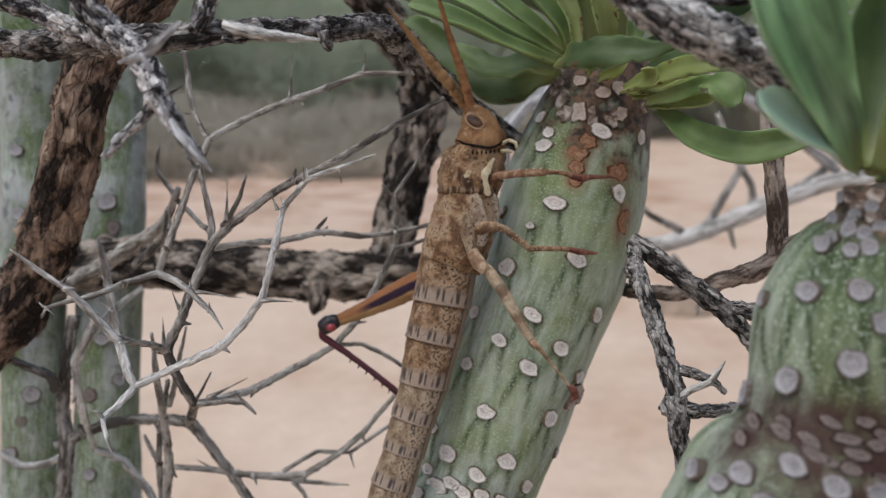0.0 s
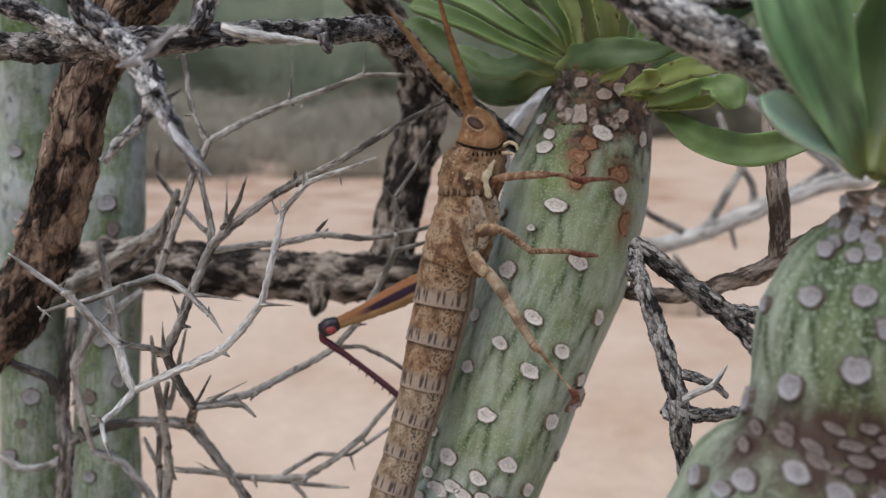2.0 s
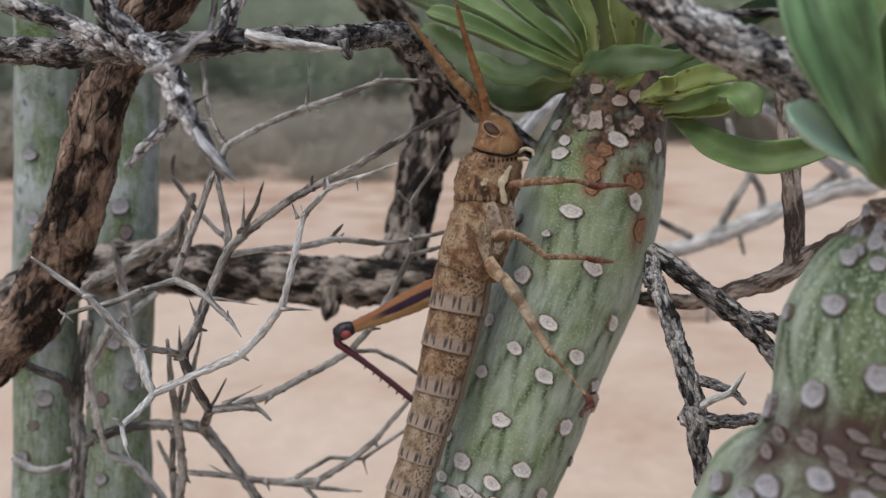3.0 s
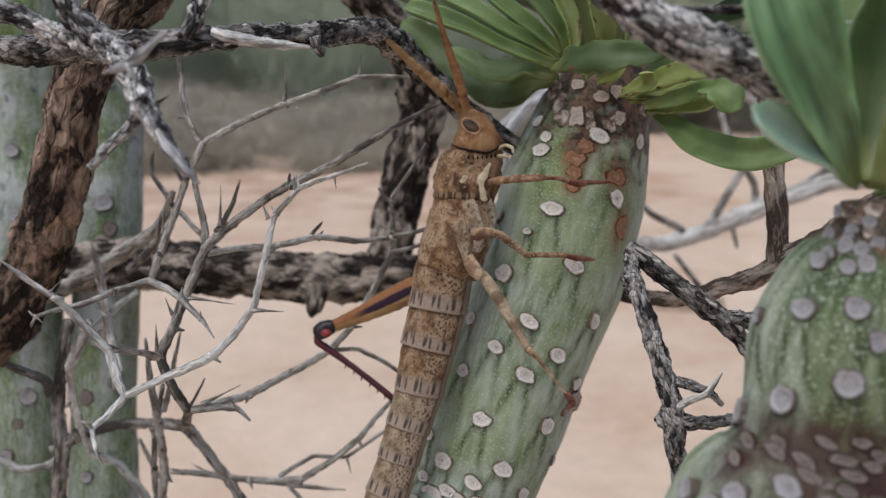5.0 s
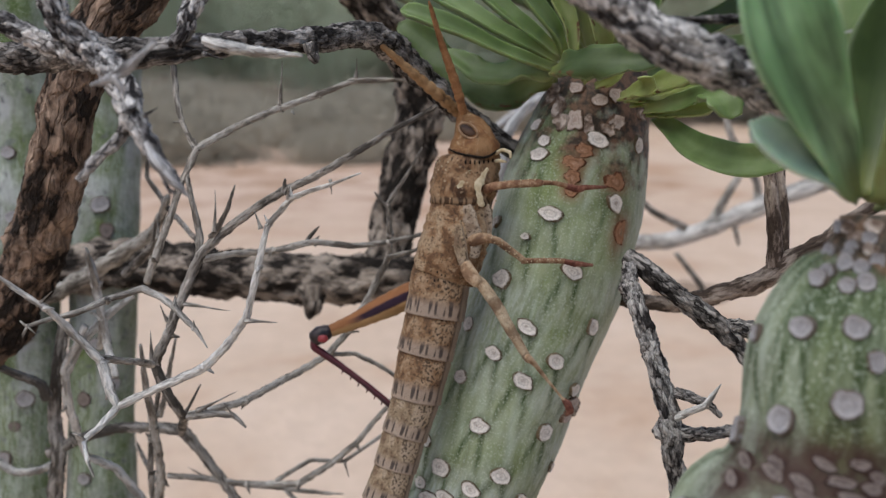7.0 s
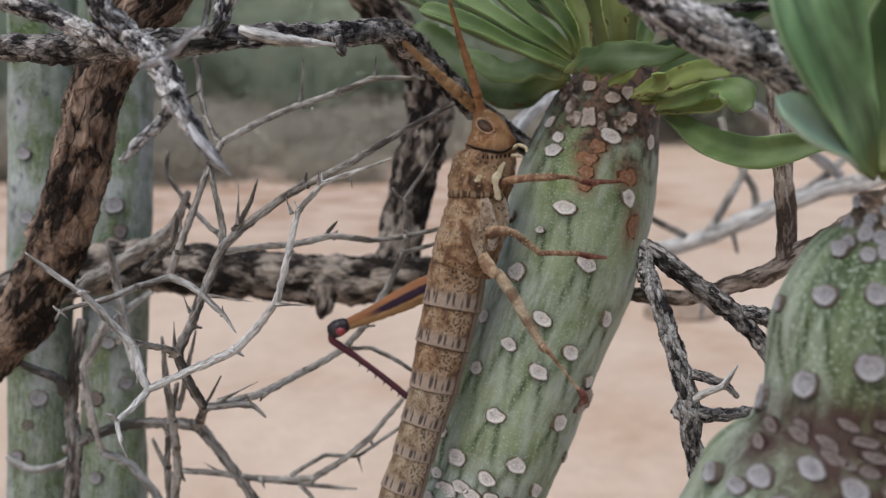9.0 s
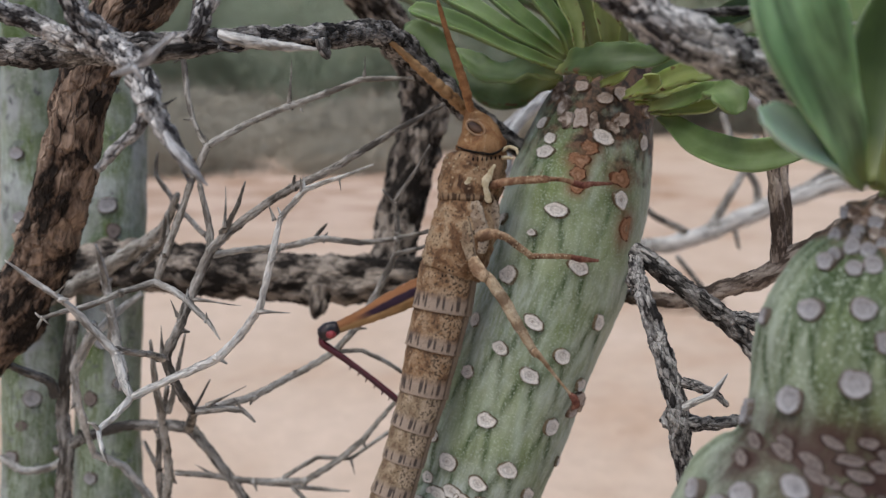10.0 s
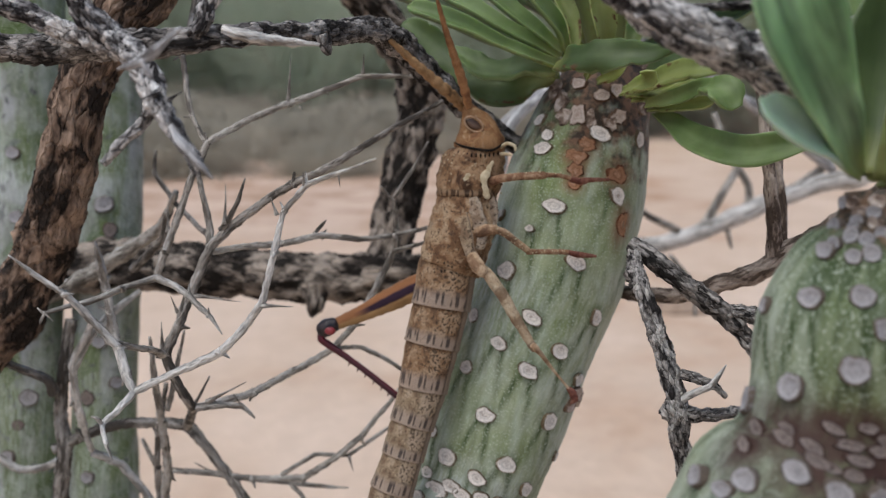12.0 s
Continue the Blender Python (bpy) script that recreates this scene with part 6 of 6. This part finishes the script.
    for z, cx, cy, r, n in ((495.9, 0.9, -4.2, 4.1, 10), (496.9, 1.3, -4.0, 4.25, 7), (501.6, 2.8, -3.2, 4.4, 6), (503.6, 3.2, -2.9, 4.25, 5)):
        for k in range(n):
            dx = -0.72 * r + 1.15 * r * (k + rnd.uniform(0.1, 0.9)) / n
            p = Vector((cx + dx, cy - 0.84 * math.sqrt(r * r - dx * dx) + 0.04, z + rnd.uniform(-0.25, 0.25)))
            part("pit", bead(bmesh.new(), p, (0.1, 0.08, rnd.uniform(0.1, 0.2)), view, 8), SEAM, hopper)
    # side plates of the thorax
    plate = lambda name, pts, m, label="", lump=0.06: part(name, tube(bmesh.new(), pts, 18, 0.35, lump, 0.9, 0.24, (0, 1, 0), True), m, hopper, label)
    plate("side_plate", [(4.0, -6.0, 505.0, 0.95), (4.5, -6.4, 503.1, 1.05), (5.0, -6.5, 501.2, 1.05), (4.9, -6.8, 499.4, 0.8)], PLATE)
    plate("side_plate", [(6.2, -4.7, 505.0, 0.9), (6.5, -5.0, 503.2, 0.95), (6.3, -5.3, 501.5, 0.75)], PLATE)
    plate("wing_pad", [(3.0, -6.5, 503.4, 0.4), (3.1, -7.1, 500.9, 0.85), (3.5, -7.4, 499.0, 0.75), (3.9, -7.5, 497.4, 0.45), (4.1, -7.4, 496.0, 0.15)], BODY_GREY, "short greyish wing pad", 0.03)
    plate("marking", [(6.6, -4.8, 510.0, 0.30), (6.0, -5.4, 509.1, 0.44), (5.4, -5.9, 508.0, 0.48), (5.6, -6.0, 506.7, 0.44), (5.9, -6.0, 505.6, 0.37)], CREAM, "cream streak on the side of the pronotum", 0.4)
    plate("marking", [(4.3, -5.2, 508.7, 0.37), (3.4, -5.5, 508.2, 0.51), (2.8, -5.7, 507.3, 0.29)], CREAM, "pale smudge on the pronotum", 0.4)
    # legs
    leg("fore_femur", [(6.5, -4.8, 507.5, 0.63), (7.8, -5.8, 508.0, 0.53), (10.3, -6.0, 508.3, 0.50), (13.0, -5.9, 508.4, 0.53), (13.5, -5.9, 508.4, 0.37)], LEG_RED)
    leg("fore_tibia", [(13.5, -5.7, 508.4, 0.33), (15.2, -5.2, 508.3, 0.29), (16.7, -4.7, 507.9, 0.33)], LEG_RED)
    leg("fore_tarsus", [(16.8, -4.6, 507.8, 0.37), (18.3, -4.3, 507.4, 0.48), (19.5, -4.0, 507.6, 0.34), (22.1, -3.0, 507.5, 0.19)], FOOT_RED, "red tipped foot")
    leg("mid_coxa", [(3.9, -5.6, 500.6, 0.74), (5.6, -7.2, 501.4, 0.79), (6.9, -7.5, 501.6, 0.59)], LEG_BROWN)
    leg("mid_femur", [(6.7, -7.7, 501.6, 0.52), (8.1, -7.5, 501.1, 0.52), (9.6, -7.2, 499.9, 0.46), (11.4, -6.8, 498.5, 0.41)], LEG_BROWN)
    leg("mid_tibia", [(11.2, -6.8, 498.5, 0.41), (13.0, -6.3, 498.4, 0.36), (15.3, -5.8, 498.3, 0.37), (16.6, -5.5, 498.2, 0.34)], LEG_RED)
    leg("mid_tarsus", [(16.6, -5.5, 498.2, 0.34), (18.0, -5.3, 497.8, 0.45), (18.9, -5.1, 497.7, 0.34), (20.4, -4.7, 497.5, 0.19)], FOOT_RED, "red tipped foot")
    leg("hind_coxa", [(3.7, -6.8, 498.2, 0.82), (4.5, -8.7, 497.1, 0.93), (5.2, -9.3, 496.3, 0.80)], LEG)
    leg("hind_femur", [(4.4, -7.0, 497.2, 0.59), (6.1, -9.4, 495.7, 0.75), (7.9, -9.6, 493.1, 0.78), (9.6, -9.7, 490.1, 0.70), (11.1, -9.7, 487.6, 0.58), (11.6, -9.8, 486.7, 0.58), (11.9, -9.9, 486.2, 0.41)], LEG_BANDED)
    leg("hind_tibia", [(11.7, -10.3, 486.8, 0.46), (12.1, -10.4, 486.4, 0.44), (12.8, -9.7, 485.5, 0.32), (14.9, -9.0, 482.7, 0.19), (16.9, -8.7, 480.2, 0.17)], LEG)
    leg("hind_tarsus", [(16.6, -8.6, 480.5, 0.30), (17.2, -8.8, 479.9, 0.52), (17.5, -8.8, 479.0, 0.49), (17.0, -8.7, 478.5, 0.22)], FOOT_RED, "red brown foot")
    leg("hind_femur", [(-0.7, -0.1, 493.5, 1.72), (-3.9, 1.0, 491.9, 1.82), (-7.5, 1.9, 490.0, 1.60), (-11.6, 2.9, 487.8, 1.13), (-14.9, 3.3, 486.3, 0.89)], FEMUR, "orange femur with a black stripe", sides=24)
    knee = leg("knee", [(-15.4, 3.0, 486.2, 1.05), (-16.3, 2.9, 485.9, 1.29), (-16.9, 2.9, 485.5, 1.21)], KNEE, "black knee")
    part("knee_spot", bead(bmesh.new(), (-15.8, 1.4, 485.7), (0.75, 0.5, 0.6), view), KNEE_RED, knee, "red spot on the knee")
    tibia = leg("hind_tibia", [(-17.3, 2.8, 485.0, 0.46), (-17.2, 2.6, 484.1, 0.52), (-16.2, 2.5, 483.4, 0.55), (-13.2, 1.7, 481.5, 0.45), (-9.9, 0.7, 479.3, 0.45), (-6.7, -0.4, 477.0, 0.48), (-3.5, -1.4, 474.8, 0.38)], TIBIA, "glossy dark red tibia with spines")
    for foot, tip in [((-13.1, 1.7, 481.2, 0.18), (-13.3, 1.3, 480.6)), ((-11.9, 1.5, 480.3, 0.18), (-12.1, 1.1, 479.8)), ((-10.8, 1.1, 479.5, 0.18), (-11.0, 0.7, 479.0)), ((-9.6, 0.7, 478.7, 0.18), (-9.8, 0.3, 478.2)), ((-8.5, 0.3, 477.9, 0.18), (-8.7, -0.1, 477.4)), ((-7.5, -0.0, 477.3, 0.18), (-7.7, -0.4, 476.7))]:
        part("spine", tube(bmesh.new(), [foot, (*tip, 0.05)], 6, 0.5, 0.0), TIBIA, tibia)
    rnd = random.Random(4)
    for _ in range(34):
        u, z = rnd.uniform(-0.95, 0.1), rnd.uniform(505.4, 510.6)
        cx, r = 3.4 + (z - 505) * 0.2, 4.15 - 0.09 * max(0.0, z - 508.5)
        part("tubercle", bead(bmesh.new(), (cx + u * r, -2.0 - (z - 508) * -0.1 - 0.86 * r * math.sqrt(1 - u * u), z), (0.09, 0.09, 0.09), view, 8), CREAM, hopper)
    for a, b in (((7.0, -5.6, 507.9), (16.0, -5.3, 508.5)), ((6.8, -8.0, 501.7), (11.2, -7.2, 498.8)), ((11.6, -7.1, 498.7), (16.4, -5.9, 498.5))):
        for k in range(9):
            p = Vector(a).lerp(Vector(b), (k + rnd.uniform(0.2, 0.8)) / 9) + Vector((0, -0.15, rnd.uniform(-0.3, 0.3)))
            part("tubercle", bead(bmesh.new(), p, (0.1, 0.12, 0.1), view, 8), CREAM, hopper)
    for spot in [(0.4, -2.8, 511.3), (0.1, -2.8, 510.7), (-0.1, -2.9, 510.0), (0.1, -3.3, 509.4), (-0.2, -3.0, 508.7), (0.1, -3.4, 508.0), (-0.1, -3.4, 507.4), (0.8, -3.9, 510.3), (0.7, -4.1, 509.2), (0.5, -3.4, 510.9), (0.4, -3.6, 509.8), (0.4, -3.8, 508.7), (0.4, -4.0, 507.8), (0.5, -4.2, 507.0), (1.3, -4.5, 509.9), (1.2, -4.8, 508.5), (1.0, -4.7, 507.6), (0.0, -3.5, 506.6), (1.6, -4.6, 510.9), (8.8, -6.4, 508.7), (9.8, -6.5, 508.8), (10.8, -6.5, 508.8), (11.7, -6.5, 508.9), (12.6, -6.4, 508.9), (8.4, -8.0, 501.3), (9.5, -7.9, 500.4), (10.3, -7.6, 499.6), (7.8, -4.2, 505.9)]:
        part("tubercle", bead(bmesh.new(), spot, (0.13, 0.13, 0.13), view, 8), CREAM, hopper)
    # feelers
    def feeler(root, pts, material, rib):
        bm = bmesh.new()
        c = spline(pts, 2.5)
        ribbed = []
        for a, b in zip(c, c[1:]):
            ribbed += [(*a[:3], a[3] * (1 - rib)), (*(a * 0.75 + b * 0.25)[:3], a[3] * 1.0), (*(a * 0.3 + b * 0.7)[:3], b[3] * (1 + 0.6 * rib))]
        tube(bm, [*ribbed, c[-1]], 12, 0.5, 0.02, 0.9, 0.7, (0, 1, 0))
        return part("antenna", bm, material, hopper, at=root)
    near = feeler((3.7, -3.2, 516.7), [(3.6, -3.2, 516.9, 0.48), (2.9, -3.8, 519.6, 0.62), (2.1, -4.7, 522.1, 0.58), (1.2, -5.8, 524.6, 0.47), (0.3, -7.2, 527.3, 0.35), (-0.4, -8.3, 529.7, 0.26), (-0.7, -8.8, 530.6, 0.11)], ANTENNA, 0.1)
    far = feeler((2.9, -0.5, 517.0), [(3.0, -0.6, 516.6, 0.60), (2.1, -1.9, 518.1, 0.78), (0.3, -3.1, 520.3, 0.77), (-1.4, -4.3, 522.3, 0.66), (-3.0, -5.5, 524.3, 0.54), (-4.5, -7.0, 526.2, 0.40), (-5.9, -8.4, 527.9, 0.24), (-6.6, -9.3, 528.9, 0.08)], ANTENNA_GOLD, 0.15)
    return near, far


ANTENNA_NEAR, ANTENNA_FAR = build_grasshopper()



# ---- added low stone that stands in for a faint shadow band on the plain ----
def build_shadow_stone(x, y, sx, sy, sz, seed):
    bm = bmesh.new()
    bmesh.ops.create_icosphere(bm, subdivisions=4, radius=1)
    for v in bm.verts:
        f = 1 + 0.22 * noise.noise(v.co * 1.3 + Vector((seed, 0, 0))) + 0.08 * noise.noise(v.co * 4 + Vector((seed, 3, 0)))
        v.co = Vector((v.co.x * sx * f, v.co.y * sy * f, v.co.z * sz * f + sz * 0.35))
        v.co += Vector((x, y, 0))
    e = thing("stone", (x / MM, y / MM, 0), "low brown stone standing in for a faint ground shadow", "stone", "stones on the sand")
    part("shadow_lump", bm, SHADOW_STONE, e)


build_shadow_stone(0.54, 1.98, 0.085, 0.05, 0.03, 1)


# ---- far scrub ----
def build_scrub(name, label, leaf, height, spread, seed, dry):
    rnd = random.Random(seed)
    e = thing(name, (0, 0, 0), label, "shrub", "far scrub")
    tips = []
    for _ in range(10):
        a, r = rnd.uniform(0, 6.283), spread * math.sqrt(rnd.random())
        tip = (math.cos(a) * r * 1000, math.sin(a) * r * 1000, height * 1000 * rnd.uniform(0.45, 0.95))
        tips.append(tip)
        bm = tube(bmesh.new(), [(rnd.uniform(-40, 40), rnd.uniform(-40, 40), -10, 18), (tip[0] * 0.4, tip[1] * 0.4, tip[2] * 0.5, 11), (*tip, 4)], 5, 160, 0.1, 0.01)
        part("branch", bm, SCRUB_DRY, e)
    verts, faces = [], []
    for _ in range(22000):
        tx, ty, tz = rnd.choice(tips)
        f = rnd.uniform(0.25, 1.08)
        c = Vector((tx * f + rnd.gauss(0, 220), ty * f + rnd.gauss(0, 220), max(20, tz * f ** 0.8 + rnd.gauss(0, 60 + 0.08 * tz)))) * MM
        q = Euler((rnd.uniform(0, 6.28), rnd.uniform(0, 6.28), rnd.uniform(0, 6.28))).to_matrix()
        l, w = rnd.uniform(0.009, 0.02), rnd.uniform(0.004, 0.009)
        i = len(verts)
        verts += [tuple(c + q @ Vector(p)) for p in ((-l, 0, 0), (0, w, 0.008), (l, 0, 0), (0, -w, 0.008), (0, 0, -0.01))]
        faces += [(i, i + 1, i + 4), (i + 1, i + 2, i + 4), (i + 2, i + 3, i + 4), (i + 3, i, i + 4), (i, i + 3, i + 2, i + 1)]
    me = bpy.data.meshes.new("crown")
    me.from_pydata(verts, [], faces)
    me.materials.append(leaf)
    crown = new("crown", me)
    crown.parent = e
    tagged(crown, kind="stuff")
    return e


def build_far_scrub():
    rnd = random.Random(5)
    green = build_scrub("scrub_bush", "grey-green rounded scrub bush on the plain", SCRUB_LEAF, 2.1, 1.1, 1, False)
    dry = build_scrub("scrub_bush", "low dry brown scrub bush on the plain", SCRUB_DRY, 0.62, 0.9, 2, True)
    tuft = build_scrub("dry_tuft", "low pale dry tuft on the sand", SCRUB_DRY, 0.28, 0.4, 3, True)
    first = {green: True, dry: True, tuft: True}
    for ob, n, y0, y1, half in ((tuft, 34, 5.0, 7.6, 4.6), (dry, 32, 6.8, 9.4, 5.6), (green, 32, 8.0, 11.5, 7.5)):
        for i in range(n):
            x, y = -half + 2 * half * (i + rnd.uniform(0.1, 0.9)) / n, rnd.uniform(y0, y1)
            if ob is not green:
                y += 3.4 * min(1.0, max(0.0, (x - 0.5) / 0.8))
            m = pose(x, y, 0, 0, 0, rnd.uniform(0, 360)) @ Matrix.Scale(rnd.uniform(0.45, 1.05) if ob is not green else rnd.uniform(0.75, 1.2), 4)
            if first[ob]:
                ob.matrix_basis = m
                first[ob] = False
            else:
                copy_thing(ob, m)


build_far_scrub()


def motions():
    """The farther feeler swings down along the branch; the rest keeps still."""
    x, y, z = ANTENNA_FAR.location
    walk(ANTENNA_FAR, [(0.0, pose(x, y, z)), (3.7, pose(x, y, z, 0, -0.5, 0)), (4.5, pose(x, y, z, 0, -5, 0)), (5.3, pose(x, y, z, 0, -9.0, 0)), (7.0, pose(x, y, z, 0, -9.3, 0)), (9.0, pose(x, y, z, 0, -8.6, 0)), (12.0, pose(x, y, z, 0, -9.0, 0))])


motions()
